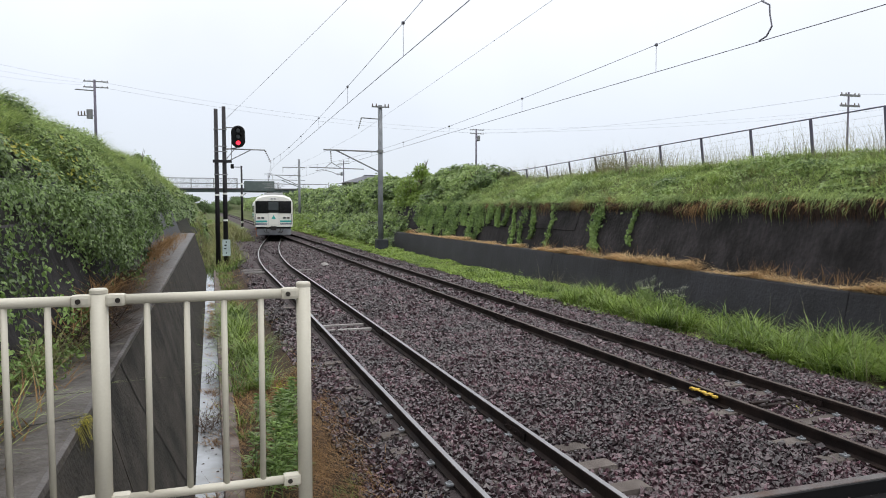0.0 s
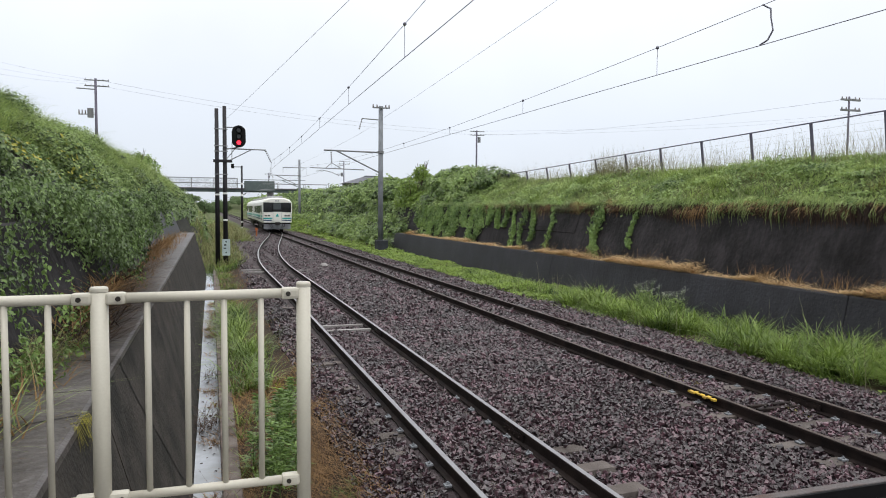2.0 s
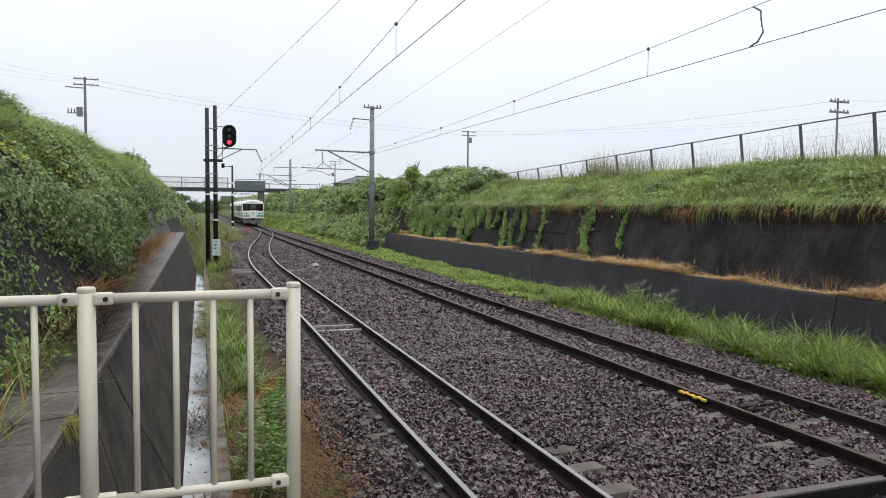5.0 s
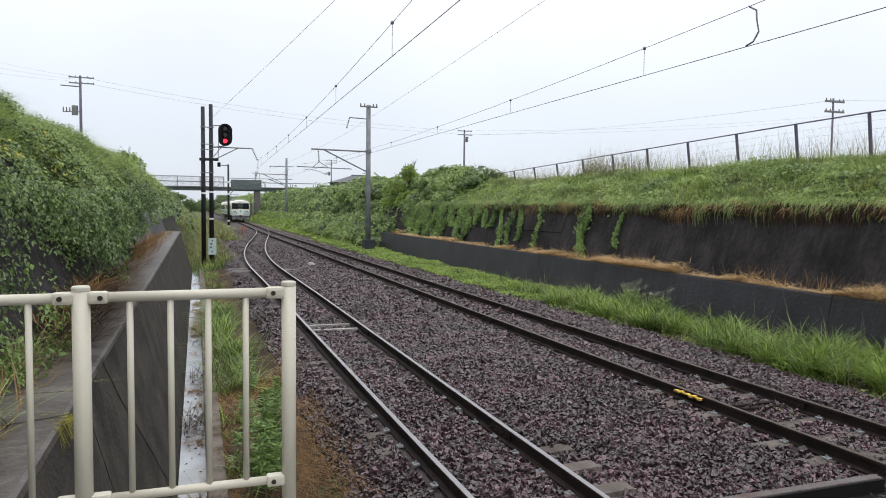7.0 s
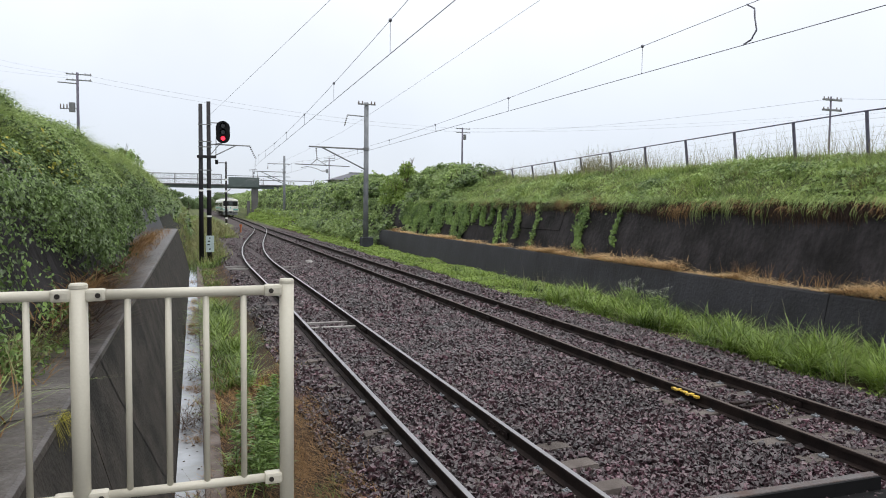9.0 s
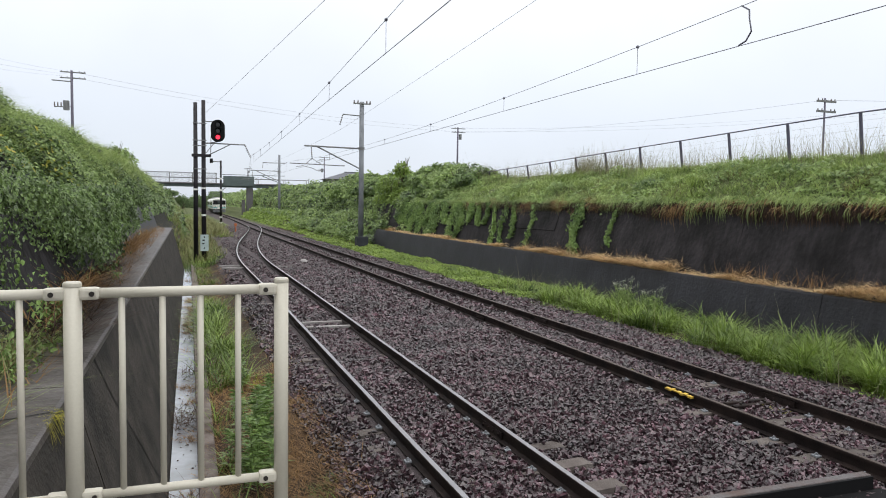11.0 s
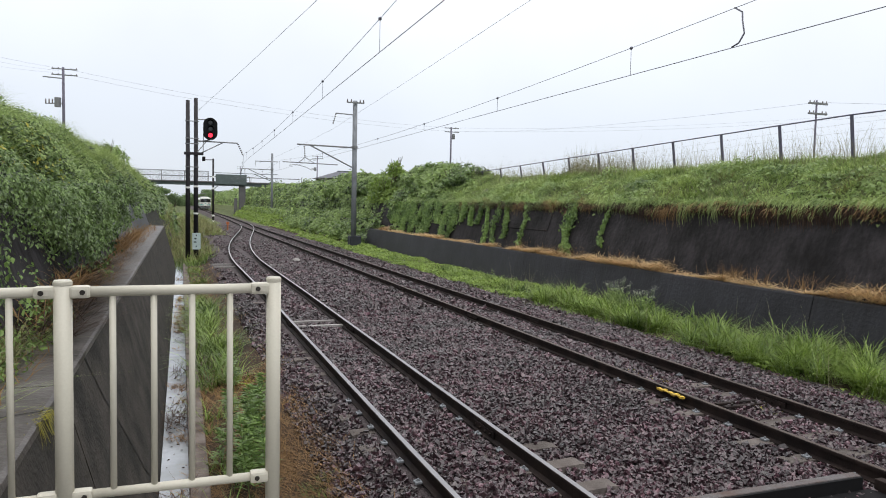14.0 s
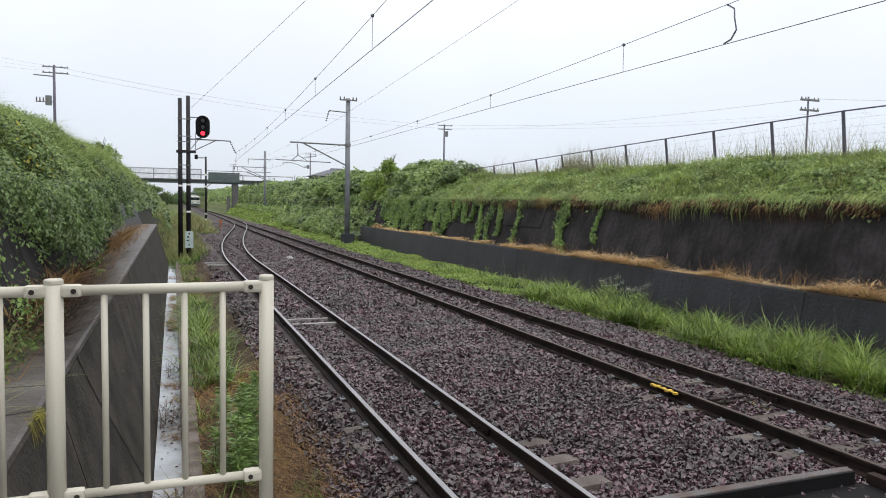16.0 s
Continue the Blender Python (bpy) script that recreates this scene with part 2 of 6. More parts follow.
# ---- building helpers ----
def link(name, me, mat, parent=None, label="", kind="", category="", group=""):
    if mat is not None and not me.materials:
        me.materials.append(mat)
    ob = new(name, me)
    if parent is not None:
        ob.parent = parent
    return tagged(ob, label, category, group, kind)


def part(name, bm, mat, parent=None, label="", smooth=False, **tags):
    me = bpy.data.meshes.new(name)
    bm.to_mesh(me)
    bm.free()
    if smooth:
        me.shade_smooth()
    return link(name, me, mat, parent, label, **tags)


def thing(name, label, category, group="", m=None, kind=""):
    ob = new(name)
    ob.empty_display_size = 0.2
    if m is not None:
        ob.matrix_world = m
    return tagged(ob, label, category, group, kind)


def box(bm, lo, hi, bevel=0.0, m=None):
    c = [(a + b) / 2 for a, b in zip(lo, hi)]
    s = [abs(b - a) for a, b in zip(lo, hi)]
    g = bmesh.ops.create_cube(bm, size=1, matrix=Matrix.Translation(c) @ Matrix.Diagonal((*s, 1)))
    if bevel:
        es = list({e for v in g["verts"] for e in v.link_edges})
        g = bmesh.ops.bevel(bm, geom=es, offset=bevel, segments=2, affect="EDGES", profile=0.6)
    if m is not None:
        bmesh.ops.transform(bm, matrix=m, verts=list({v for v in g["verts"]}))
    return bm


def rod(bm, a, b, r0, r1=None, seg=10):
    a, b = Vector(a), Vector(b)
    d = b - a
    q = d.to_track_quat("Z", "Y").to_matrix().to_4x4()
    bmesh.ops.create_cone(bm, cap_ends=True, segments=seg, radius1=r0, radius2=r0 if r1 is None else r1, depth=d.length,
                          matrix=Matrix.Translation((a + b) / 2) @ q)
    return bm


def ball(bm, c, r, sz=1.0):
    bmesh.ops.create_uvsphere(bm, u_segments=10, v_segments=7, radius=r, matrix=Matrix.Translation(c) @ Matrix.Diagonal((1, 1, sz, 1)))
    return bm


def B():
    return bmesh.new()


def prism(bm, outline, y0, y1, lean=0.0):
    """Extrude a closed outline of (x, z) along y from y0 to y1; lean shifts x with y."""
    a = [bm.verts.new((x + lean * y0, y0, z)) for x, z in outline]
    b = [bm.verts.new((x + lean * y1, y1, z)) for x, z in outline]
    bm.faces.new(a)
    bm.faces.new(b[::-1])
    k = len(outline)
    for i in range(k):
        bm.faces.new((a[(i + 1) % k], a[i], b[i], b[(i + 1) % k]))
    bmesh.ops.recalc_face_normals(bm, faces=bm.faces)
    return bm


def np_mesh(name, co, faces):
    """A mesh from arrays: co (n, 3), faces (m, k)."""
    me = bpy.data.meshes.new(name)
    m, k = faces.shape
    me.vertices.add(len(co))
    me.vertices.foreach_set("co", np.ascontiguousarray(co, dtype=np.float32).ravel())
    me.loops.add(m * k)
    me.loops.foreach_set("vertex_index", np.ascontiguousarray(faces, dtype=np.int32).ravel())
    me.polygons.add(m)
    me.polygons.foreach_set("loop_start", np.arange(0, m * k, k, dtype=np.int32))
    me.update(calc_edges=True)
    me.validate()
    me.shade_flat()
    return me


def hashed(i, j, s):
    h = (i.astype(np.int64) * 374761393 + j.astype(np.int64) * 668265263 + s * 69069) & 0x7FFFFFFF
    h = ((h ^ (h >> 13)) * 1274126177) & 0x7FFFFFFF
    return ((h ^ (h >> 16)) & 0xFFFF) / 65535.0


def vnoise(x, y, s=0):
    x, y = np.asarray(x, float), np.asarray(y, float)
    i, j = np.floor(x), np.floor(y)
    a, b = x - i, y - j
    a, b = a * a * (3 - 2 * a), b * b * (3 - 2 * b)
    return ((hashed(i, j, s) * (1 - a) + hashed(i + 1, j, s) * a) * (1 - b) + (hashed(i, j + 1, s) * (1 - a) + hashed(i + 1, j + 1, s) * a) * b) * 2 - 1


def fbm(x, y, s=0, octaves=3):
    return sum(vnoise(np.asarray(x) * 2 ** k, np.asarray(y) * 2 ** k, s + k) * 0.5 ** k for k in range(octaves))


rng = np.random.default_rng(7)


def unit(a):
    return a / np.maximum(np.linalg.norm(a, axis=1, keepdims=True), 1e-9)


def leaves(at, normal, size, wide=0.7, droop=0.5, tilt=0.7, plain=False):
    """Folded leaf blades: six corners, four triangles each. at, normal (n, 3); size (n,)."""
    n = len(at)
    nrm = unit(normal + rng.normal(0, tilt, (n, 3)))
    ref = rng.normal(0, 1, (n, 3))
    ref[:, 2] -= droop * 2
    along = unit(ref - nrm * (ref * nrm).sum(1, keepdims=True))
    side = np.cross(nrm, along)
    L, W = size[:, None], (size * wide)[:, None]
    fold = nrm * L * 0.12
    if plain:
        c = np.stack([at, at + along * L * 0.5 + side * W * 0.5 + fold, at + along * L, at + along * L * 0.5 - side * W * 0.5 + fold], 1)
        return c.reshape(-1, 3), (np.arange(n) * 4)[:, None] + np.array([0, 3, 2, 1])
    c = np.empty((n, 6, 3))
    c[:, 0] = at
    c[:, 1] = at + along * L * 0.35 + side * W * 0.5 + fold
    c[:, 2] = at + along * L * 0.72 + side * W * 0.33 + fold * 0.6
    c[:, 3] = at + along * L - nrm * L * 0.1
    c[:, 4] = at + along * L * 0.72 - side * W * 0.33 + fold * 0.6
    c[:, 5] = at + along * L * 0.35 - side * W * 0.5 + fold
    base = (np.arange(n) * 6)[:, None]
    f = np.stack([base + np.array(q) for q in ((0, 5, 4, 3), (0, 3, 2, 1))], 1).reshape(-1, 4)
    return c.reshape(-1, 3), f


def blades(at, height, width, lean=0.5, curl=1.0, away=None, seg=3):
    """Grass blades that taper and bend over. at (n, 3), height and width (n,)."""
    n = len(at)
    ang = rng.uniform(0, 2 * math.pi, n)
    d = np.stack([np.cos(ang), np.sin(ang), np.zeros(n)], 1)
    if away is not None:
        d = unit(d * 0.8 + np.asarray(away))
    side = np.stack([-d[:, 1], d[:, 0], np.zeros(n)], 1)
    k = np.abs(rng.normal(lean, 0.3, n))[:, None]
    cu = (curl * rng.uniform(0.3, 1.2, n))[:, None]
    pts = []
    for i in range(seg + 1):
        t = i / seg
        p = at + height[:, None] * (d * (k * t + cu * 0.5 * t * t) + np.array([0, 0, 1.0]) * (t - cu * 0.35 * t * t))
        w = (width * (1 - t) ** 0.7 * 0.5)[:, None]
        pts += [p - side * w, p + side * w] if i < seg else [p]
    c = np.stack(pts, 1)
    k2 = 2 * seg + 1
    base = (np.arange(n) * k2)[:, None]
    f = [base + np.array((2 * i, 2 * i + 1, 2 * i + 3, 2 * i + 2)) for i in range(seg - 1)]
    f.append(base + np.array((2 * seg - 2, 2 * seg - 1, 2 * seg, 2 * seg)))
    return c.reshape(-1, 3), np.stack(f, 1).reshape(-1, 4)


def hanging(at, fall, width, out=0.16):
    """Blades that come over an edge and hang down."""
    n = len(at)
    o = out * rng.uniform(0.3, 1.3, n)
    dy = rng.normal(0, 0.12, n) * fall
    zero = np.zeros(n)
    path = [at, at + np.stack([-o * 0.6, dy * 0.3, 0.03 * np.ones(n)], 1), at + np.stack([-o, dy * 0.7, -0.5 * fall], 1), at + np.stack([-o * 0.75, dy, -fall], 1)]
    side = np.stack([zero, width * 0.5, zero], 1)
    c = np.stack([path[0] - side, path[0] + side, path[1] - side, path[1] + side, path[2] - side * 0.7, path[2] + side * 0.7, path[3]], 1)
    base = (np.arange(n) * 7)[:, None]
    f = [base + np.array(q) for q in ((0, 1, 3, 2), (2, 3, 5, 4), (4, 5, 6, 6))]
    return c.reshape(-1, 3), np.stack(f, 1).reshape(-1, 4)


def stuff(name, pieces, mat, label, category):
    """Many small pieces as one object. The tips of blades are triangles."""
    co, off, fs = [], 0, []
    for c, f in pieces:
        co.append(c)
        fs.append(f + off)
        off += len(c)
    co, f = np.concatenate(co), np.concatenate(fs)
    me = bpy.data.meshes.new(name)
    tri = f[:, 2] == f[:, 3]
    q, t = f[~tri], f[tri][:, :3]
    loops = np.concatenate([q.ravel(), t.ravel()])
    starts = np.concatenate([np.arange(len(q)) * 4, len(q) * 4 + np.arange(len(t)) * 3])
    me.vertices.add(len(co))
    me.vertices.foreach_set("co", co.astype(np.float32).ravel())
    me.loops.add(len(loops))
    me.loops.foreach_set("vertex_index", loops.astype(np.int32))
    me.polygons.add(len(starts))
    me.polygons.foreach_set("loop_start", starts.astype(np.int32))
    me.update(calc_edges=True)
    me.shade_flat()
    return link(name, me, mat, None, label, "stuff", category)


# ---- the plan: x across the tracks, y along them, z up from the rail heads ----
LEAN = 0.011             # the drain and the wall beside it close in on the tracks
LEFT_X, RIGHT_X = 2.79, 6.956
GAUGE = 1.067


def grade(y):
    """The line falls slightly as it leaves the cutting."""
    return -0.0018 * np.maximum(0.0, np.asarray(y, float) - 45)


def right_x(y):
    return RIGHT_X + 0.010 * (max(0.0, y - 55) - 15 * (1 - math.exp(-max(0.0, y - 55) / 15))) + 0.3 * math.exp(-((y - 112) / 34) ** 2)


def left_x(y):
    t = min(1.0, max(0.0, (y - 28) / 52))
    near = LEFT_X + 0.075 * min(1.0, max(0.0, (y - 7) / 13))
    return near + (right_x(y) - near) * t * t * (3 - 2 * t)


PROFILE_U = np.array([-2000, -60, -12, -6.2, -4.6, -3.3, -2.15, -1.45, -0.8, -0.55, -0.12, 0.13, 0.20, 0.55, 1.25, 1.75, 2.2, 8.3, 8.7, 9.4, 10.2, 12.1, 12.4, 13.35, 13.8, 15.2, 17.0, 19.0, 60, 2000.0])
PROFILE_Z = np.array([4.2, 4.6, 5.1, 5.3, 4.95, 3.7, 2.2, 0.95, 0.9, -0.7, -0.80, -0.80, -0.60, -0.58, -0.50, -0.26, -0.175, -0.175, -0.22, -0.34, -0.38, -0.38, 0.6, 0.68, 2.35, 3.25, 3.9, 4.0, 4.0, 3.6])


def ground_z(u, v):
    u, v = np.asarray(u, float), np.asarray(v, float)
    lean = np.where(u < 1.2, LEAN * np.clip(v, 0, 60), np.where(u > 1.6, 0, LEAN * np.clip(v, 0, 60) * (1.6 - u) / 0.4))
    x = u - lean
    z = np.interp(x, PROFILE_U, PROFILE_Z)
    bank = np.clip((-1.4 - x) / 1.2, 0, 1) + np.clip((x - 13.4) / 1.0, 0, 1) * np.where(v > 34, 1.0, 0.3)
    soft = np.clip((x - 0.6) / 0.5, 0, 1) * np.clip((12 - x) / 0.5, 0, 1)
    z = z + bank * 0.22 * fbm(u * 0.45, v * 0.35, 3) + soft * 0.018 * fbm(u * 2.2, v * 2.2, 9)
    far = np.clip((v - 36) / 12, 0, 1)
    hump = np.clip((x - 13.6) / 1.6, 0, 1) * np.clip((19 - x) / 2.5, 0, 1)
    z = z + far * hump * (0.75 + 0.5 * fbm(u * 0.2, v * 0.12, 21))
    z = z - 0.5 * np.clip((38 - v) / 20, 0, 1) * np.clip((-2.9 - x) / 1.2, 0, 1)
    low = np.clip((v - 46) / 4, 0, 1) * np.clip((x - 10.2) / 1.2, 0, 1) * np.clip((13.6 - x) / 1.2, 0, 1)
    mound = np.clip((v - 46) / 4, 0, 1) * np.exp(-((x - 11.9) / 0.75) ** 2)
    bed = np.clip((x + 0.5) / 2, 0, 1) * np.clip((14 - x) / 2, 0, 1)
    return z + low * 0.25 + mound * 0.75 + bed * grade(np.minimum(v, 400))


def bank_normal(u, v, e=0.15):
    gu = (ground_z(u + e, v) - ground_z(u - e, v)) / (2 * e)
    gv = (ground_z(u, v + e) - ground_z(u, v - e)) / (2 * e)
    return unit(np.stack([-gu, -gv, np.ones_like(gu)], 1))


def build_ground():
    us = np.unique(np.concatenate([PROFILE_U, np.linspace(-8, -1.3, 28), np.linspace(0.5, 12, 47), np.linspace(13, 20, 24), [-800, -300, -120, -30, -20, 30, 120, 300, 800]]))
    vs = np.concatenate([[-2000, -800, -300, -100, -40, -20], np.arange(-10, 30, 0.4), np.arange(30, 80, 1.0), np.arange(80, 260, 4.0), [300, 400, 600, 1000, 2000, 4000]])
    U, V = np.meshgrid(us, vs, indexing="ij")
    Z = ground_z(U.ravel(), V.ravel())
    co = np.stack([U.ravel(), V.ravel(), Z], 1)
    nu, nv = U.shape
    i, j = np.meshgrid(np.arange(nu - 1), np.arange(nv - 1), indexing="ij")
    a = (i * nv + j).ravel()
    f = np.stack([a, a + nv, a + nv + 1, a + 1], 1)
    me = np_mesh("ground", co, f)
    for m in (M_SOIL, M_CESS, M_BALLAST, M_TURF):
        me.materials.append(m)
    cu = co[f].mean(1)
    x = cu[:, 0] - LEAN * np.clip(cu[:, 1], 0, 60) * (cu[:, 0] < 1.2)
    idx = np.where(x < -0.6, 0, np.where(x < 1.5, 1, np.where(x < 10.1, 2, np.where(x < 12.2, 1, 0))))
    idx = np.where((x < -7) | (x > 13.9), 3, idx)
    idx = np.where((cu[:, 1] > 85) & ((x < 5.2) | (x > 9.8)), 3, idx)
    me.polygons.foreach_set("material_index", idx.astype(np.int32))
    me.shade_smooth()
    return link("ground", me, None, None, "cutting with a stone track bed between grown banks", "structure", "ground")


build_ground()


def build_walls():
    # right: low battered wall in bays, with recessed joints between the bays
    low = thing("wall_right_low", "dark weathered concrete retaining wall in long bays", "wall", kind="structure")
    y = -8.0
    joints = [-8.0, -2.0, 4.6, 10.9, 17.2, 23.6, 31.2, 39.2, 47.0]
    for a, b in zip(joints, joints[1:]):
        d = 0.012 * math.sin(a)
        prf = [(11.88 + d, -0.7), (12.17 + d, 0.72), (12.19 + d, 0.76), (12.46, 0.76), (12.46, -0.7)]
        part("wall_bay", prism(B(), prf, a + 0.009, b - 0.009), M_WALL, low)
    # right: upper wall
    up = thing("wall_right_high", "dark stained concrete wall under hanging grass", "wall", kind="structure")
    for a, b in zip([-8, 3.0, 14.5, 24.0, 37.5], [3.0, 14.5, 24.0, 37.5, 50]):
        prf = [(12.92, 0.5), (13.26, 1.52), (13.24, 1.54), (13.58, 2.50), (13.95, 2.50), (13.95, 0.5)]
        if b < 25:
            prf = prf[:1] + prf[3:]
        part("wall_bay", prism(B(), prf, a + 0.006, b - 0.006), M_WALL_UP, up)
    # left: wall beside the drain, with a broad top
    lw = thing("wall_left_low", "stained concrete drain wall with a worn pale top", "wall", kind="structure")
    for a, b in zip([-8, -1.2, 5.35, 13.5, 20.0, 27.0], [-1.2, 5.35, 13.5, 20.0, 27.0, 36.0]):
        prf = [(-0.195, -0.85), (-0.74, 1.14), (-1.4, 1.14), (-1.4, -0.85)]
        part("wall_bay", prism(B(), prf, a + 0.014, b - 0.014, LEAN), M_DRAINWALL, lw)
        part("coping", prism(B(), [(-0.735, 1.142), (-0.745, 1.175), (-0.77, 1.185), (-1.36, 1.185), (-1.36, 1.142)], a + 0.008, b - 0.008, LEAN), M_COPING, lw, "pale worn concrete top")
    # long leaning cracks in the face and across the top
    for pts in (((6.45, 1.15), (6.75, 0.72), (7.1, 0.40), (7.5, 0.0), (7.75, -0.3), (8.1, -0.55)), ((12.4, 1.15), (12.9, 0.5), (13.3, 0.2), (14.0, -0.5))):
        bm = B()
        for (y0, z0), (y1, z1) in zip(pts, pts[1:]):
            q = []
            for y, z, w in ((y0, z0, -0.014), (y0, z0, 0.014), (y1, z1, 0.014), (y1, z1, -0.014)):
                q.append(bm.verts.new((-0.195 - 0.2739 * (z + 0.85) + 0.004 + LEAN * y, y + w, z)))
            bm.faces.new(q)
        part("crack", bm, M_BLACK, lw, "dark open crack")
    for y0, y1 in ((6.45, 6.3), (4.55, 4.7), (8.8, 8.65), (10.9, 11.0)):
        bm = B()
        xs = [-1.36, -1.2, -1.02, -0.88, -0.76]
        for i, (a, b) in enumerate(zip(xs, xs[1:])):
            ya, yb = y0 + (y1 - y0) * i / 4 + 0.03 * math.sin(7 * i + y0), y0 + (y1 - y0) * (i + 1) / 4 + 0.03 * math.sin(7 * i + 7 + y0)
            bm.faces.new([bm.verts.new(p) for p in ((a + LEAN * ya, ya - 0.006, 1.188), (b + LEAN * yb, yb - 0.006, 1.188), (b + LEAN * yb, yb + 0.006, 1.188), (a + LEAN * ya, ya + 0.006, 1.188))])
        part("crack", bm, M_BLACK, lw, "thin dark crack")
    lu = thing("wall_left_high", "grey concrete upper wall half hidden by creepers", "wall", kind="structure")
    for a, b in zip([-8, 2.0, 9.5, 17.5, 26], [2.0, 9.5, 17.5, 26, 37.5]):
        part("wall_bay", prism(B(), [(-1.37, 1.0), (-1.82, 2.25), (-2.25, 2.25), (-2.25, 1.0)], a + 0.01, b - 0.01, LEAN), M_WALL if a > 17 else M_WALL_UP, lu)
    # drain
    dr = thing("drain", "narrow concrete drain channel half full of still water", "drain", kind="structure")
    part("channel_lip", prism(B(), [(0.085, -0.85), (0.085, -0.565), (0.095, -0.555), (0.28, -0.555), (0.29, -0.565), (0.29, -0.85)], -8, 38, LEAN), M_LIP, dr, "worn pinkish-grey lip brown with dirt")
    part("water", prism(B(), [(-0.22, -0.82), (-0.22, -0.70), (0.175, -0.70), (0.175, -0.82)], -8, 38, LEAN), M_WATER, dr, "still water with the sky's reflection painted into its pale colour")


build_walls()


# ---- tracks ----
RAIL = [(-0.0635, -0.153), (0.0635, -0.153), (0.0635, -0.142), (0.0085, -0.125), (0.0085, -0.045), (0.0325, -0.036), (0.0325, -0.006), (0.026, 0.0), (-0.026, 0.0), (-0.0325, -0.006), (-0.0325, -0.036), (-0.0085, -0.045), (-0.0085, -0.125), (-0.0635, -0.142)]


def rail_mesh(name, centre, off, y0, y1, top, step=1.2):
    bm = B()
    ys = list(np.arange(y0, y1, step)) + [y1]
    rings = [[bm.verts.new((centre(y) + off + x, y, z + float(grade(y)))) for x, z in RAIL] for y in ys]
    k = len(RAIL)
    for a, b in zip(rings, rings[1:]):
        for i in range(k):
            fc = bm.faces.new((a[i], a[(i + 1) % k], b[(i + 1) % k], b[i]))
            fc.material_index = 1 if i == 7 else 0
    bm.faces.new(rings[0])
    bm.faces.new(rings[-1][::-1])
    bmesh.ops.recalc_face_normals(bm, faces=bm.faces)
    me = bpy.data.meshes.new(name)
    bm.to_mesh(me)
    bm.free()
    me.materials.append(M_RUST)
    me.materials.append(top)
    return me


def sleeper_mesh():
    bm = B()
    prf = [(-0.12, -0.19), (-0.10, 0.0), (0.10, 0.0), (0.12, -0.19)]
    xs = [(-1.0, -0.012), (-0.96, 0.0), (-0.3, 0.0), (-0.15, -0.012), (0.15, -0.012), (0.3, 0.0), (0.96, 0.0), (1.0, -0.012)]
    rings = [[bm.verts.new((x, y, z + (dz if z == 0 else 0))) for y, z in prf] for x, dz in xs]
    for a, b in zip(rings, rings[1:]):
        for i in range(4):
            bm.faces.new((a[i], a[(i + 1) % 4], b[(i + 1) % 4], b[i]))
    bm.faces.new(rings[0][::-1])
    bm.faces.new(rings[-1])
    bmesh.ops.recalc_face_normals(bm, faces=bm.faces)
    me = bpy.data.meshes.new("sleeper")
    bm.to_mesh(me)
    bm.free()
    me.materials.append(M_SLEEPER)
    return me


def clip_mesh():
    bm = B()
    box(bm, (-0.035, -0.04, -0.01), (0.035, 0.04, 0.012), 0.006)
    rod(bm, (0, 0, 0.005), (0, 0, 0.035), 0.011, seg=6)
    rod(bm, (0, 0, 0.012), (0, 0, 0.022), 0.02, seg=6)
    me = bpy.data.meshes.new("rail_clip")
    bm.to_mesh(me)
    bm.free()
    me.materials.append(M_POLE)
    return me


def build_track(name, centre, y1, top, label, shift=0.0, half=GAUGE / 2 + 0.0325):
    tr = thing(name, label, "railway track", "railway tracks")
    for s in (-1, 1):
        link("rail", rail_mesh("rail", centre, s * half, -9.0, y1, top), None, tr)
    for s, y in ((-1, 14.9), (1, 14.1), (1, 7.35), (-1, 20.3)):
        fp = B()
        for e in (-0.024, 0.024):
            x = centre(y) + s * half + e
            box(fp, (x - 0.01, y - 0.28, -0.125), (x + 0.01, y + 0.28, -0.05), 0.004)
            for dy in (-0.2, -0.07, 0.07, 0.2):
                rod(fp, (x - 0.03, y + dy, -0.088), (x + 0.03, y + dy, -0.088), 0.014, seg=6)
        part("fishplate", fp, M_RUST, tr, "rusty joint plate with bolts")
    sm, cm = sleeper_mesh(), clip_mesh()
    r = random.Random(len(name))
    y = 3.9
    while y < 34:
        ob = link("sleeper", sm, None, tr)
        ob.matrix_world = pose(centre(y) + shift + r.uniform(-0.02, 0.02), y, ((-0.158 if shift else -0.144) if y < (6.9 if shift else 8.7) else -0.178) + r.uniform(-0.012, 0.008), 0, -2.6 if shift and y < 6.9 else 0, r.uniform(-1, 1))
        if y < 9.5:
            for s in (-1, 1):
                for e in (-0.1, 0.1):
                    c = link("rail_clip", cm, None, tr)
                    c.matrix_world = pose(centre(y) + s * half + e, y, -0.135)
        y += 0.575
    return tr


TRACK_L = build_track("railway_track", left_x, 79.0, M_RAILTOP, "siding track with bright polished rails on concrete sleepers", 0.1, 0.55)
TRACK_R = build_track("railway_track", right_x, 330.0, M_RAILTOP_DULL, "main track with dark rusty rails on concrete sleepers")


# ---- platform end and its fence ----
def build_platform():
    pf = thing("platform", "unseen platform end, paved pale to bounce light", "platform", kind="structure")
    part("slab", box(B(), (-0.7, -9, 0.72), (0.9, 3.42, 0.95), 0.02), M_PLATFORM, pf)
    part("platform_wall", box(B(), (-0.6, -9, -0.9), (0.8, 3.36, 0.72)), M_CONC, pf)


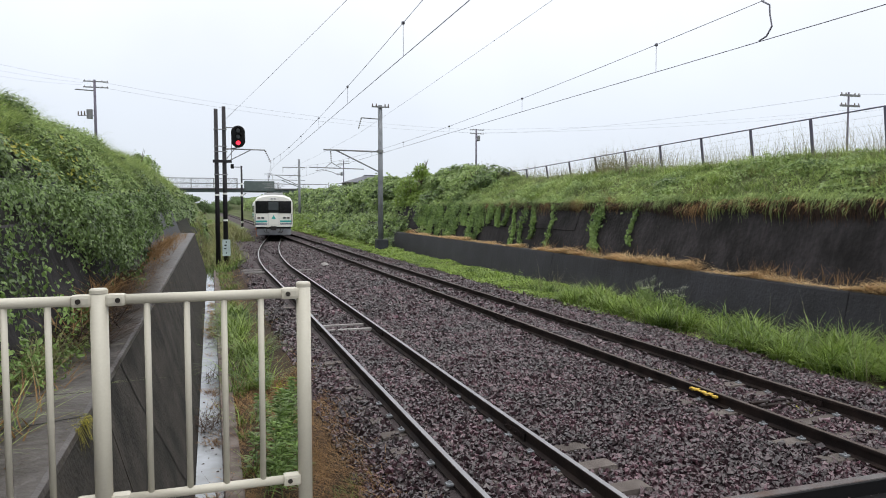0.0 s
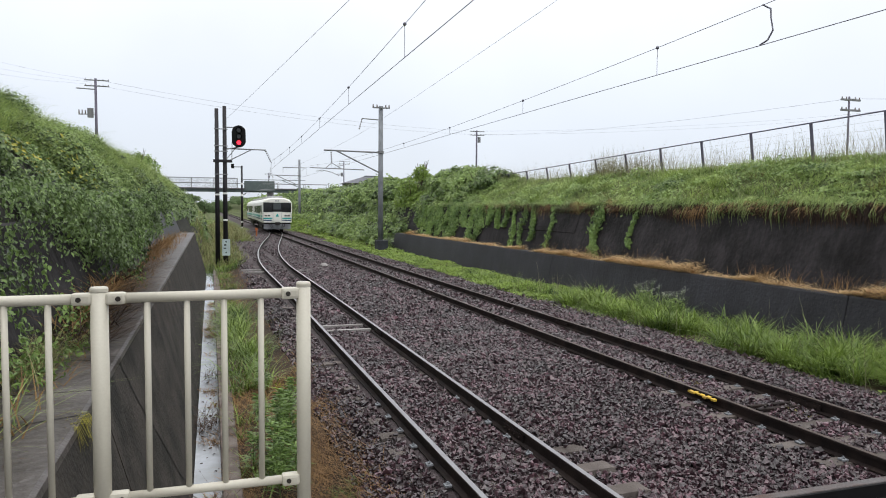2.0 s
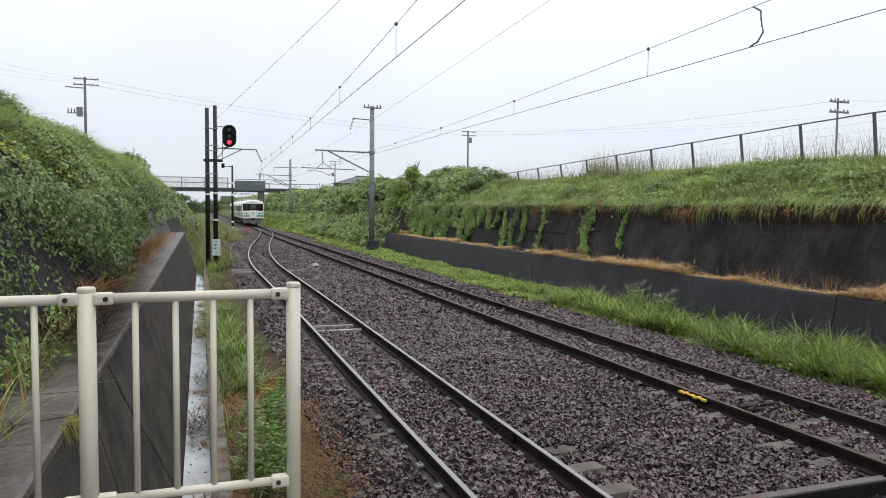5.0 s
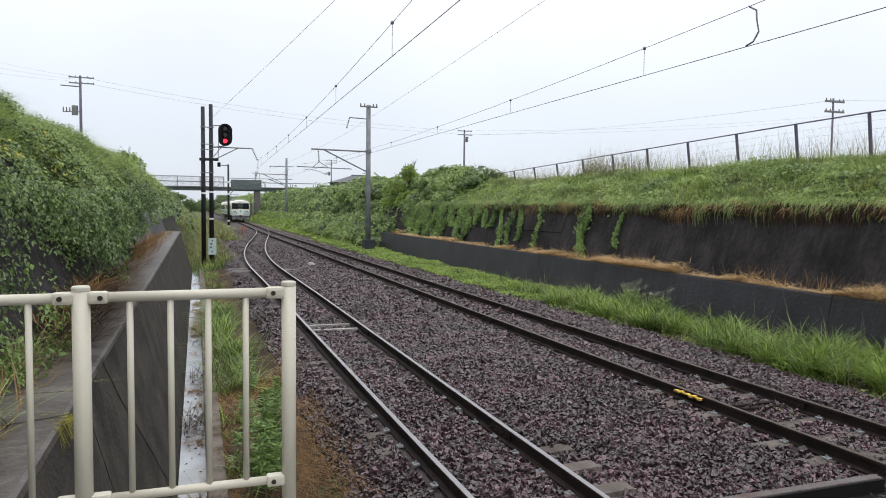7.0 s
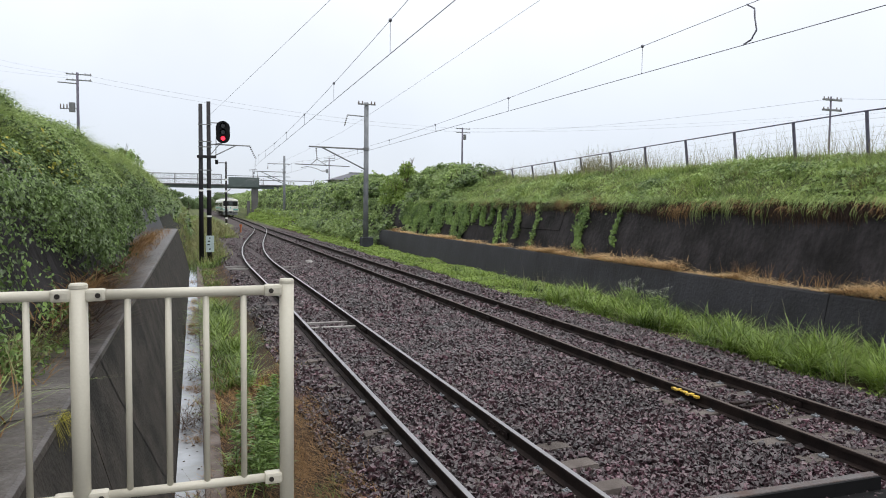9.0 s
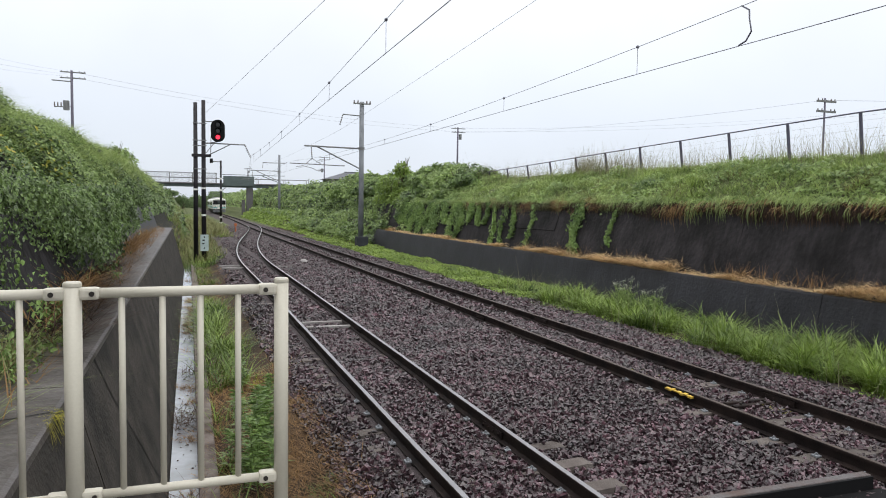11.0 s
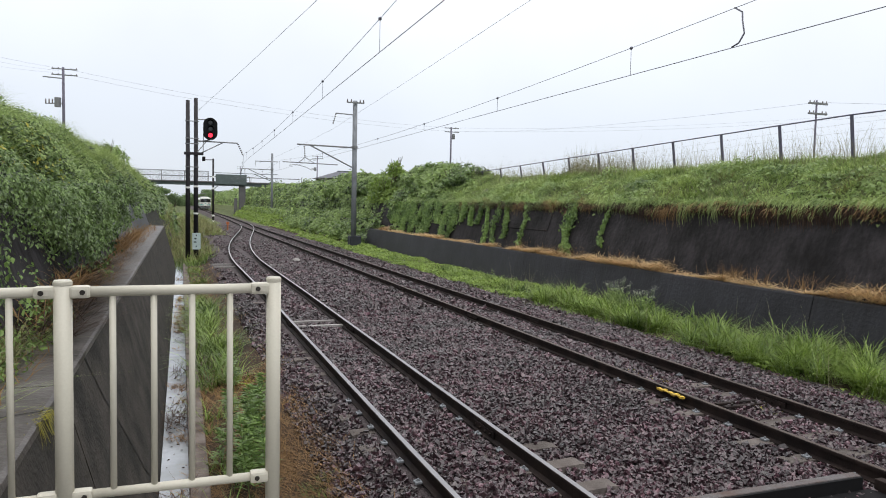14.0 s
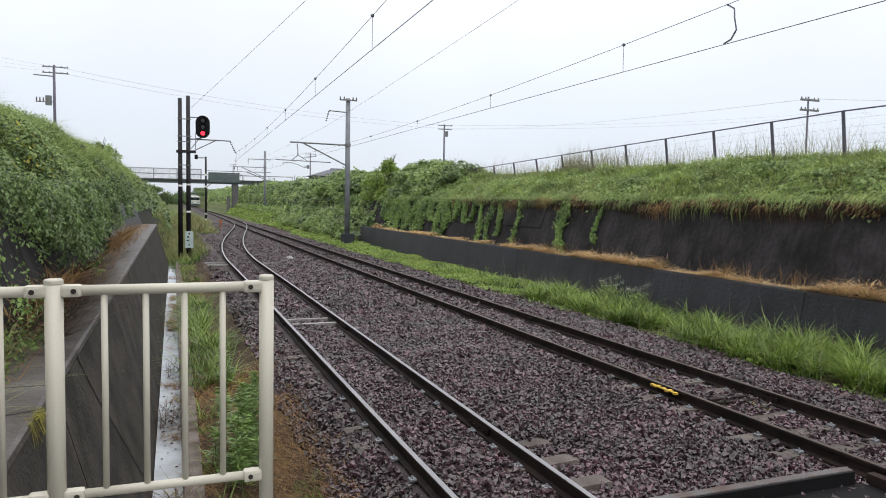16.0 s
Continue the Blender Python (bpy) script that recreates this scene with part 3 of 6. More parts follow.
def build_fence():
    fy, top = 3.33, 2.105
    fence = thing("platform_fence", "cream painted tubular steel fence at the platform end", "fence", m=pose(0, fy, 0.95))
    posts = [(-2.115, 0.037), (-1.282, 0.037), (-0.421, 0.0362), (0.436, 0.0325)]
    tz = top - 0.95 - 0.012
    for x, r in posts:
        p = part("post", rod(B(), (x, 0, 0), (x, 0, tz - 0.012), r, seg=24), M_FENCE, fence, smooth=False)
        bm = B()
        rod(bm, (x, 0, tz - 0.010), (x, 0, tz + 0.004), r + 0.001, r + 0.001, seg=24)
        rod(bm, (x, 0, tz + 0.004), (x, 0, tz + 0.010), r, r * 0.88, seg=24)
        part("post_cap", bm, M_FENCE, p)
        me = p.data
        me.polygons.foreach_set("use_smooth", [len(f.vertices) == 4 for f in me.polygons])
    zt, zb = tz - 0.040, tz - 0.040 - 0.868
    for (xa, ra), (xb, rb) in zip(posts, posts[1:]):
        for z, r in ((zt, 0.0225), (zb, 0.020)):
            part("rail", rod(B(), (xa + ra + 0.03, 0, z), (xb - rb - 0.03, 0, z), r, seg=16), M_FENCE, fence, smooth=True)
            for x, s in ((xa + ra, 1), (xb - rb, -1)):
                br = part("bracket", box(B(), (min(x - 0.012 * s, x + 0.07 * s), -0.029, z - 0.026), (max(x - 0.012 * s, x + 0.07 * s), 0.029, z + 0.026), 0.014), M_FENCE, fence)
                part("bolt", rod(B(), (x + 0.04 * s, -0.035, z), (x + 0.04 * s, -0.027, z), 0.011, 0.011, seg=10), M_BOLT, br, "dark bolt head")
        for q in (0.188, 0.350, 0.506, 0.666):
            x = xa + q
            part("baluster", rod(B(), (x, 0, zb), (x, 0, zt), 0.0135, seg=12), M_FENCE, fence, smooth=True)


build_platform()
build_fence()


def build_crossing_kerb():
    k = thing("crossing_kerb", "dark steel-edged concrete kerb of a foot crossing between the tracks", "kerb")
    part("beam", box(B(), (3.66, 4.79, -0.34), (6.05, 4.885, -0.005), 0.012), M_BEAM, k)
    part("face_plate", box(B(), (3.66, 4.765, -0.34), (6.05, 4.792, -0.015), 0.004), M_BLACK, k, "dark steel face")
    part("edge_angle", box(B(), (6.16, 2.4, -0.2), (6.26, 4.74, -0.03), 0.008), M_RUST, k, "rusty steel angle")
    # no hollow is cut: a flat black slab stands in for the void's shade
    d = thing("crossing_void_shade", "black slab painted as the shade of a void beside the foot crossing", "pit", kind="structure")
    part("shade_slab", box(B(), (3.6, 2.2, -0.30), (6.2, 4.76, -0.135)), M_BLACK, d)


build_crossing_kerb()


def build_track_details():
    y = thing("derail_marker", "yellow painted steel bar clipped beside the rail", "rail marker")
    bm = B()
    box(bm, (-0.018, -0.27, -0.008), (0.018, 0.25, 0.008), 0.003)
    box(bm, (-0.02, 0.18, -0.02), (0.03, 0.25, 0.01), 0.003)
    box(bm, (-0.02, -0.28, -0.02), (0.03, -0.22, 0.01), 0.003)
    box(bm, (-0.05, 0.10, -0.010), (0.06, 0.15, 0.014), 0.004)
    box(bm, (-0.06, -0.16, -0.010), (0.05, -0.10, 0.014), 0.004)
    box(bm, (-0.03, -0.04, -0.004), (0.035, 0.03, 0.012), 0.004)
    y.matrix_world = pose(RIGHT_X - GAUGE / 2 - 0.115, 7.9, -0.03)
    part("bar", bm, M_YELLOW, y)
    tie = thing("rail_tie", "flat dark steel bars bolted between the rails", "rail tie", m=pose(RIGHT_X + 0.1, 7.42, -0.1))
    for dy in (-0.09, 0.07):
        part("bar", box(B(), (-0.32, dy - 0.035, -0.03), (0.36, dy + 0.035, 0.0), 0.006), M_RUST, tie)
    for dx in (-0.2, 0.2):
        part("bolt", rod(B(), (dx, -0.09, 0.0), (dx, -0.09, 0.03), 0.018, seg=6), M_BOLT, tie)
    for i, (v, x0, x1) in enumerate(((14.75, 2.42, 3.35), (15.35, 2.4, 3.3), (29.9, 1.45, 2.25), (28.9, 1.5, 2.3), (29.2, 3.55, 4.2))):
        c = thing("cable_duct", "pale concrete cable duct laid across the track bed", "cable duct", "ducts in the track bed")
        part("duct_cover", box(B(), (x0, v - 0.05, -0.17), (x1, v + 0.05, -0.105), 0.01), M_CONC, c)
    s = thing("marker_stone", "pale lump of concrete on the stones between tracks", "stone", m=pose(5.14, 31.9, -0.17))
    bm = B()
    bmesh.ops.create_icosphere(bm, subdivisions=2, radius=0.17, matrix=Matrix.Diagonal((1.2, 0.9, 0.8, 1)))
    for v in bm.verts:
        v.co *= 1 + 0.25 * noise.noise(v.co * 6)
    part("lump", bm, M_CONC, s)


build_track_details()


# ---- poles and signals ----
def build_signal():
    sg = thing("railway_signal", "three-lamp colour light signal showing red on twin black poles", "signal", m=pose(0.903, 36.98, -0.087) @ Matrix.Scale(0.86, 4))
    for x, h in ((-0.21, 8.45), (0.22, 8.6)):
        part("pole", rod(B(), (x, 0, -0.9), (x, 0, h), 0.138, 0.105, 16), M_BLACKPOLE, sg, smooth=True)
    for z in (7.3, 6.35, 6.05, 4.75):
        part("tie_bar", box(B(), (-0.36, -0.15, z - 0.025), (0.38, -0.11, z + 0.025), 0.005), M_GALV, sg)
    part("crossbeam", box(B(), (-0.42, -0.2, 5.42), (0.62, -0.1, 5.58), 0.01), M_BLACKPOLE, sg, "black steel beam")
    hx, hz = 0.98, 6.9
    part("head_bracket", rod(B(), (0.2, -0.05, 7.42), (0.9, -0.1, 7.42), 0.03), M_GALV, sg)
    part("head_bracket", rod(B(), (0.2, -0.05, 6.15), (0.95, -0.1, 6.3), 0.03), M_GALV, sg)
    part("ladder_stay", rod(rod(B(), (0.6, -0.1, 5.5), (0.62, -0.1, 6.6), 0.02), (0.3, -0.1, 5.6), (0.85, -0.1, 6.3), 0.02), M_GALV, sg)
    bm = B()
    n = 28
    ring = []
    for i in range(n):
        a = 2 * math.pi * i / n
        x, z = math.cos(a) * 0.385, math.sin(a) * 0.385
        z += 0.24 if math.sin(a) > 0 else -0.24
        ring.append((x, z))
    prism(bm, ring, -0.32, -0.27)
    bmesh.ops.translate(bm, verts=bm.verts, vec=(hx, 0, hz))
    head = part("backboard", bm, M_BLACK, sg, "black rounded backboard")
    part("lamp_case", box(B(), (hx - 0.2, -0.27, hz - 0.55), (hx + 0.2, -0.02, hz + 0.55), 0.05), M_BLACK, sg)
    for z, m in ((0.35, M_DARKLENS), (0.0, M_DARKLENS), (-0.35, M_RED)):
        hood = B()
        r = 0.15
        a0 = [(math.cos(math.radians(a)), math.sin(math.radians(a))) for a in range(-20, 201, 20)]
        for (c0, s0), (c1, s1) in zip(a0, a0[1:]):
            for rr in (r, r + 0.012):
                hood.faces.new([hood.verts.new((hx + c * rr, y, hz + z + s * rr)) for c, s, y in ((c0, s0, -0.32), (c1, s1, -0.32), (c1, s1, -0.58 + 0.12 * (1 - s1)), (c0, s0, -0.58 + 0.12 * (1 - s0)))])
        part("hood", hood, M_BLACK, head)
        part("lens", rod(B(), (hx, -0.315, hz + z), (hx, -0.345, hz + z), 0.125, 0.115, 20), m, head, "lit red lens" if m is M_RED else "dark lens")
    bd = part("notice_board", box(B(), (0.02, -0.2, 0.12), (0.46, -0.165, 1.05), 0.006), M_BOARD, sg, "pale blue board with dark marks")
    for x0, x1, z0, z1 in ((0.2, 0.27, 0.87, 0.95), (0.13, 0.25, 0.69, 0.77), (0.1, 0.24, 0.51, 0.57), (0.2, 0.27, 0.25, 0.33)):
        part("mark", box(B(), (x0, -0.206, z0), (x1, -0.199, z1)), M_BLACK, bd, "dark mark")
    for x, z in ((-0.21, 3.55), (0.22, 3.62), (0.22, 2.1)):
        part("band", rod(B(), (x, 0, z), (x, 0, z + 0.1), 0.13, 0.13, 16), M_WHITE, sg, "white painted band")
    part("relay_box", box(B(), (0.55, -0.2, 5.1), (0.72, -0.02, 5.35), 0.01), M_BLACK, sg)
    # cantilever that carries the wire of the siding
    part("cantilever", rod(rod(B(), (0.25, 0, 6.22), (2.5, 0, 6.2), 0.035), (0.3, 0, 5.45), (1.7, 0, 6.2), 0.028), M_GALV, sg)
    ins = B()
    for i in range(6):
        rod(ins, (2.5 + 0.05 * i, 0, 6.15 - 0.11 * i), (2.52 + 0.05 * i, 0, 6.09 - 0.11 * i), 0.06, 0.03, 8)
    part("insulator", ins, M_INSUL, sg, "stacked brown insulator")


def insulators(bm, a, b, n=5, r=0.055):
    a, b = Vector(a), Vector(b)
    for i in range(n):
        p, q = a.lerp(b, i / n), a.lerp(b, (i + 0.6) / n)
        rod(bm, p, q, r, r * 0.5, 8)
    return bm


def crossarm_set(pole, x, z, parent, wide=1.0):
    part("crossarm", box(B(), (x - wide, -0.05, z - 0.05), (x + wide, 0.05, z + 0.04), 0.006), M_GALV, parent)
    for dx in (-0.9, -0.45, 0.5, 0.92):
        bm = rod(B(), (x + dx * wide, 0, z), (x + dx * wide, 0, z + 0.14), 0.04, 0.02, 8)
        part("insulator", bm, M_INSUL, parent)


def build_catenary_pole(px, py, top, arm_z, arm_tip, name_label, footing=True):
    p = thing("catenary_pole", name_label, "catenary pole", "poles beside the main track", pose(px, py, -0.35))
    z0 = 0.35
    part("pole", rod(B(), (0, 0, -0.2), (0, 0, top + z0), 0.175, 0.145, 18), M_POLE, p, smooth=True)
    if footing:
        part("footing", box(B(), (-0.3, -0.35, -0.3), (0.42, 0.4, 0.62), 0.03), M_FOOTING, p, "dark grey concrete footing")
    t = arm_tip - px
    az = arm_z + z0
    part("cantilever", rod(B(), (0, 0, az), (t, 0, az + 0.05), 0.05), M_GALV, p)
    part("brace", rod(B(), (0, 0, az - 1.35), (t * 0.78, 0, az + 0.02), 0.045), M_GALV, p)
    part("insulator", insulators(B(), (t + 0.45, 0, az - 0.05), (t + 0.5, 0, az - 0.75)), M_INSUL, p, "stacked brown insulator")
    st = B()
    rod(st, (t + 0.5, 0, az - 0.75), (t + 0.1, 0, az - 1.1), 0.022)
    rod(st, (t + 0.5, 0, az - 0.75), (t + 1.1, 0, az - 1.1), 0.022)
    rod(st, (t - 0.9, 0, az - 1.08), (t + 2.6, 0, az - 1.15), 0.03)
    part("steady_arm", st, M_GALV, p)
    rg = B()
    pts = [(t - 0.5, az - 1.3), (t - 0.1, az - 1.22), (t + 0.5, az - 1.35), (t + 0.95, az - 1.55)]
    for (a, b), (c, d) in zip(pts, pts[1:]):
        rod(rg, (a, 0, b), (c, 0, d), 0.018)
    part("registration_arm", rg, M_GALV, p)
    part("band", rod(B(), (0, 0, az - 0.07), (0, 0, az + 0.1), 0.2, 0.2, 16), M_GALV, p)
    if top < 8.9:
        part("feeder_arm", rod(B(), (0.8, 0, 8.05), (-2.2, 0, 8.05), 0.05), M_GALV, p)
        part("insulator", insulators(B(), (-2.15, 0, 8.0), (-2.2, 0, 7.3)), M_INSUL, p)
    else:
        part("feeder_arm", rod(B(), (0, 0, 8.45), (-1.25, 0, 8.5), 0.035), M_GALV, p)
        part("insulator", insulators(B(), (-1.25, 0, 8.45), (-1.45, 0, 7.75)), M_INSUL, p)
        part("crossarm", box(B(), (-0.6, -0.25, top + 0.17), (0.55, -0.17, top + 0.25), 0.006), M_GALV, p)
        for dx in (-0.55, -0.3, 0.28, 0.5):
            part("insulator", rod(B(), (dx, -0.2, top + 0.22), (dx, -0.2, top + 0.42), 0.06, 0.03, 8), M_INSUL, p)
    return p


def build_utility_pole(x, y, z, h, wide, label, box_on=False):
    p = thing("utility_pole", label, "utility pole", "utility poles beyond the cutting", pose(x, y, z))
    part("pole", rod(B(), (0, 0, -0.8), (0, 0, h), 0.055 if h < 5 else 0.14, 0.045 if h < 5 else 0.10, 12), M_UTILITY, p, smooth=True)
    for dz in (0.15, 0.65):
        crossarm_set(p, 0.1, h - dz, p, wide)
    if box_on:
        part("transformer", rod(B(), (-0.45, 0, h - 3.4), (-0.45, 0, h - 2.6), 0.25, 0.25, 14), M_GALV, p)
        part("lower_arm", rod(B(), (0, 0, h - 3.1), (-1.4, 0, h - 3.15), 0.04), M_GALV, p)
        part("side_arm", rod(B(), (0, 0, h - 0.95), (-1.55, 0, h - 0.9), 0.05), M_GALV, p)
        for dx in (-0.85, -1.1, -1.35):
            part("insulator", rod(B(), (dx, 0, h - 3.1), (dx, 0, h - 2.75), 0.06, 0.04, 8), M_INSUL, p)
    elif h > 5:
        part("transformer", rod(B(), (0.35, 0, h - 1.6), (0.35, 0, h - 0.9), 0.2, 0.2, 12), M_GALV, p)
    return p


def build_poles():
    build_signal()
    build_catenary_pole(11.1, 46.0, 9.0, 6.0, 7.4, "tall grey concrete catenary pole with a bracket arm")
    build_catenary_pole(12.6, 99.0, 8.8, 6.6, 8.6, "grey catenary pole on the grown bank", False)
    bp = thing("line_side_pole", "dark pole with white bands beside the track", "pole", m=pose(4.7, 92, -0.5))
    part("pole", rod(B(), (0, 0, 0), (0, 0, 7.9), 0.14, 0.11, 12), M_BLACKPOLE, bp, smooth=True)
    part("arm", box(B(), (-0.9, -0.05, 7.7), (0.1, 0.05, 7.8)), M_GALV, bp)
    for z in (0.2, 0.9, 4.2, 5.6):
        part("band", rod(B(), (0, 0, z), (0, 0, z + 0.22), 0.15, 0.15, 12), M_WHITE, bp, "white painted band")
    mp = thing("marker_post", "short orange marker post in the grass", "marker post", m=pose(4.6, 66.0, -0.5))
    part("post", rod(B(), (0, 0, 0), (0, 0, 1.0), 0.06, 0.06, 8), M_ORANGE, mp)
    part("plate", box(B(), (-0.12, -0.03, 0.8), (0.12, 0.03, 1.02), 0.01), M_ORANGE, mp)
    build_utility_pole(-8.7, 70, 5.0, 8.5, 1.0, "grey utility pole with crossarms and a transformer", True)
    build_utility_pole(30, 27.3, 4.0, 4.0, 0.6, "grey utility pole behind the wire fence")
    build_utility_pole(35, 90.5, 4.0, 8.8, 1.0, "thin utility pole above the shrubs")
    build_utility_pole(30, 159, 4.0, 8.6, 1.2, "far utility pole beside a house roof", True)
    build_utility_pole(21, 245, 4.0, 9.5, 1.2, "far utility pole beyond the footbridge")


build_poles()


def wire(name, pts, r, label, mat=None, sag=0.0, n=24, parent=None):
    cu = bpy.data.curves.new(name, "CURVE")
    cu.dimensions, cu.bevel_depth, cu.bevel_resolution = "3D", r, 1
    for a, b in zip(pts, pts[1:]):
        sp = cu.splines.new("POLY")
        sp.points.add(n)
        for i, q in enumerate(sp.points):
            t = i / n
            p = Vector(a).lerp(Vector(b), t)
            q.co = (p.x, p.y, p.z - 4 * sag * t * (1 - t), 1)
    cu.materials.append(mat or M_WIRE)
    ob = new(name, cu)
    if parent is not None:
        ob.parent = parent
        return tagged(ob, label)
    return tagged(ob, label, "overhead wire")


def build_catenary(x_of, y0, y1, contact, mz, phase, lab):
    c = thing("catenary_wire", lab, "overhead wire", "contact wires over the tracks")
    ys = list(np.arange(y0, y1, 4.0)) + [y1]
    wire("contact_wire", [(x_of(y), y, contact) for y in ys], 0.0055, "", n=1, parent=c)
    ys2 = list(np.arange(y0, y1, 2.0)) + [y1]
    wire("messenger_wire", [(x_of(y), y, mz(y)) for y in ys2], 0.0045, "", n=1, parent=c)
    y = phase
    while y < min(y1, 110):
        if y > y0:
            bm = rod(B(), (x_of(y), y, contact), (x_of(y), y, mz(y)), 0.004, seg=6)
            ball(bm, (x_of(y), y, mz(y)), 0.028)
            part("dropper", bm, M_WIRE, c)
        y += 5.1
    return c


def siding_wire_x(y):
    return 2.52 + 0.032 * y if y < 43 else 3.896 + (right_x(y) - 0.2 - 3.896) * min(1, (y - 43) / 37)


def sagging(mids, low, k):
    return lambda y: min(low + k * (y - m) ** 2 for m in mids)


def build_wires():
    build_catenary(siding_wire_x, -8, 80, 4.65, sagging((27.0, 64.0), 4.9, 0.00085), 10.35, "contact and messenger wires over the siding")
    c = build_catenary(right_x, -8, 300, 4.60, sagging((27.0, 72.0, 125.0, 178.0, 231.0, 284.0), 4.76, 0.00095), 4.9, "contact and messenger wires over the main track")
    wire("jumper", [(6.96, 7.75, 4.61), (6.98, 7.64, 4.65), (6.99, 7.56, 4.76), (6.97, 7.58, 4.92), (6.98, 7.6, 5.04), (6.96, 7.72, 5.12)], 0.011, "curled jumper cable", n=2, parent=c)
    wire("return_wire", [(9.68, -8, 9.9), (9.68, 46, 7.15), (10.8, 99, 7.4)], 0.0055, "thin return wire on the catenary poles", sag=0.15)
    wire("signal_wire", [(6.2, -8, 8.45), (1.1, 36.98, 6.62)], 0.0055, "thin wire to the signal pole", sag=0.1)
    for dz in (0.0, -0.45):
        wire("power_line", [(-8.7, 70, 13.4 + dz), (35, 90.5, 12.7 + dz), (95, 75, 16.9 + dz)], 0.008, "thin power line across the cutting", M_GALV, sag=0.8)
    wire("power_line", [(35, 90.5, 12.2), (30, 27.3, 7.9), (60, 5, 8)], 0.006, "thin power line on the poles behind the fence", M_GALV, sag=0.5)
    for dx in (0.0, 0.5, 1.0):
        wire("power_line", [(-9.5 + dx, 70, 13.0 + 0.35 * dx), (-30 + dx, 55, 15.6 + 1.9 * dx)], 0.005, "thin power line on the far poles", M_GALV, sag=1.2)


build_wires()


# ---- wire fence on the right bank ----
def build_bank_fence():
    f = thing("bank_fence", "brown steel wire fence along the top of the bank", "fence")
    y, r = 2.1, random.Random(4)
    tops = []
    while y < 46:
        z = float(ground_z(np.array([17.0]), np.array([y]))[0])
        zt = 5.06 - 0.027 * max(0, y - 14.6)
        lean = 0.06
        part("post", rod(B(), (17.0 + 0.12, y, z - 0.3), (17.0 - lean, y, zt), 0.05, 0.045, 8), M_FENCEPOST, f)
        tops.append((17.0 - lean, y, zt))
        y += 2.435
    for a, b in zip(tops, tops[1:]):
        part("top_rail", rod(B(), a, b, 0.02, seg=8), M_FENCEPOST, f)
    wires = B()
    for k in range(1, 6):
        a, b = tops[0], tops[-1]
        for p, q in zip(tops, tops[1:]):
            rod(wires, (p[0] + 0.03 * k, p[1], p[2] - 0.22 * k), (q[0] + 0.03 * k, q[1], q[2] - 0.22 * k), 0.0025, seg=4)
    part("fence_wires", wires, M_MESH, f, "thin strands")


build_bank_fence()


# ---- footbridge ----
def build_bridge():
    V = 142.0
    b = thing("footbridge", "grey-green steel footbridge over the cutting with mesh fencing", "bridge", m=pose(0, V, -0.4))
    part("girder", box(B(), (-14, -1.1, 5.5), (24, 1.1, 6.05), 0.02), M_BRIDGE, b)
    part("deck", box(B(), (-14, -1.4, 6.05), (24, 1.4, 6.25), 0.02), M_PIER, b)
    for x0, x1 in ((11.95, 13.05),):
        part("pier", box(B(), (x0, -1.0, -0.8), (x1, 1.0, 5.5), 0.04), M_PIER, b)
    for x in (11.05,):
        part("pier", box(B(), (x, -0.6, -0.8), (x + 0.55, 0.6, 3.2), 0.03), M_PIER, b)
    for s in (-1.35, 1.35):
        for x in (-13.5, -9.6, -5.7, -1.8, 2.2, 6.4, 14.0, 19.0, 23.5):
            part("fence_post", rod(B(), (x, s, 6.2), (x, s, 8.1 if x < 6.5 else 7.2), 0.05, 0.05, 6), M_GALV, b)
        part("top_rail", box(B(), (-13.5, s - 0.03, 8.05), (6.4, s + 0.03, 8.12)), M_GALV, b)
        part("hand_rail", box(B(), (-13.5, s - 0.03, 7.1), (23.5, s + 0.03, 7.17)), M_GALV, b)
        bm = B()
        for i in range(100):
            x = -13.5 + 0.2 * i
            rod(bm, (x, s, 6.25), (x, s, 8.08), 0.008, seg=4)
        for i in range(9):
            rod(bm, (-13.5, s, 6.3 + 0.2 * i), (6.4, s, 6.3 + 0.2 * i), 0.008, seg=4)
        part("mesh_panel", bm, M_MESH, b, "thin wire mesh")
    part("sign_panel", box(B(), (7.6, -1.5, 5.75), (13.2, -1.42, 7.6), 0.02), M_BRIDGE, b, "plain grey-green panel")
    part("truss_rail", box(B(), (7.4, -1.5, 7.8), (19.0, -1.42, 7.9)), M_BRIDGE, b)
    part("brace", rod(B(), (14.6, -1.45, 7.8), (19.0, -1.45, 6.1), 0.07), M_BRIDGE, b)
    part("brace", rod(B(), (8.0, -1.45, 5.4), (6.8, -1.3, 4.4), 0.07), M_BRIDGE, b)


build_bridge()


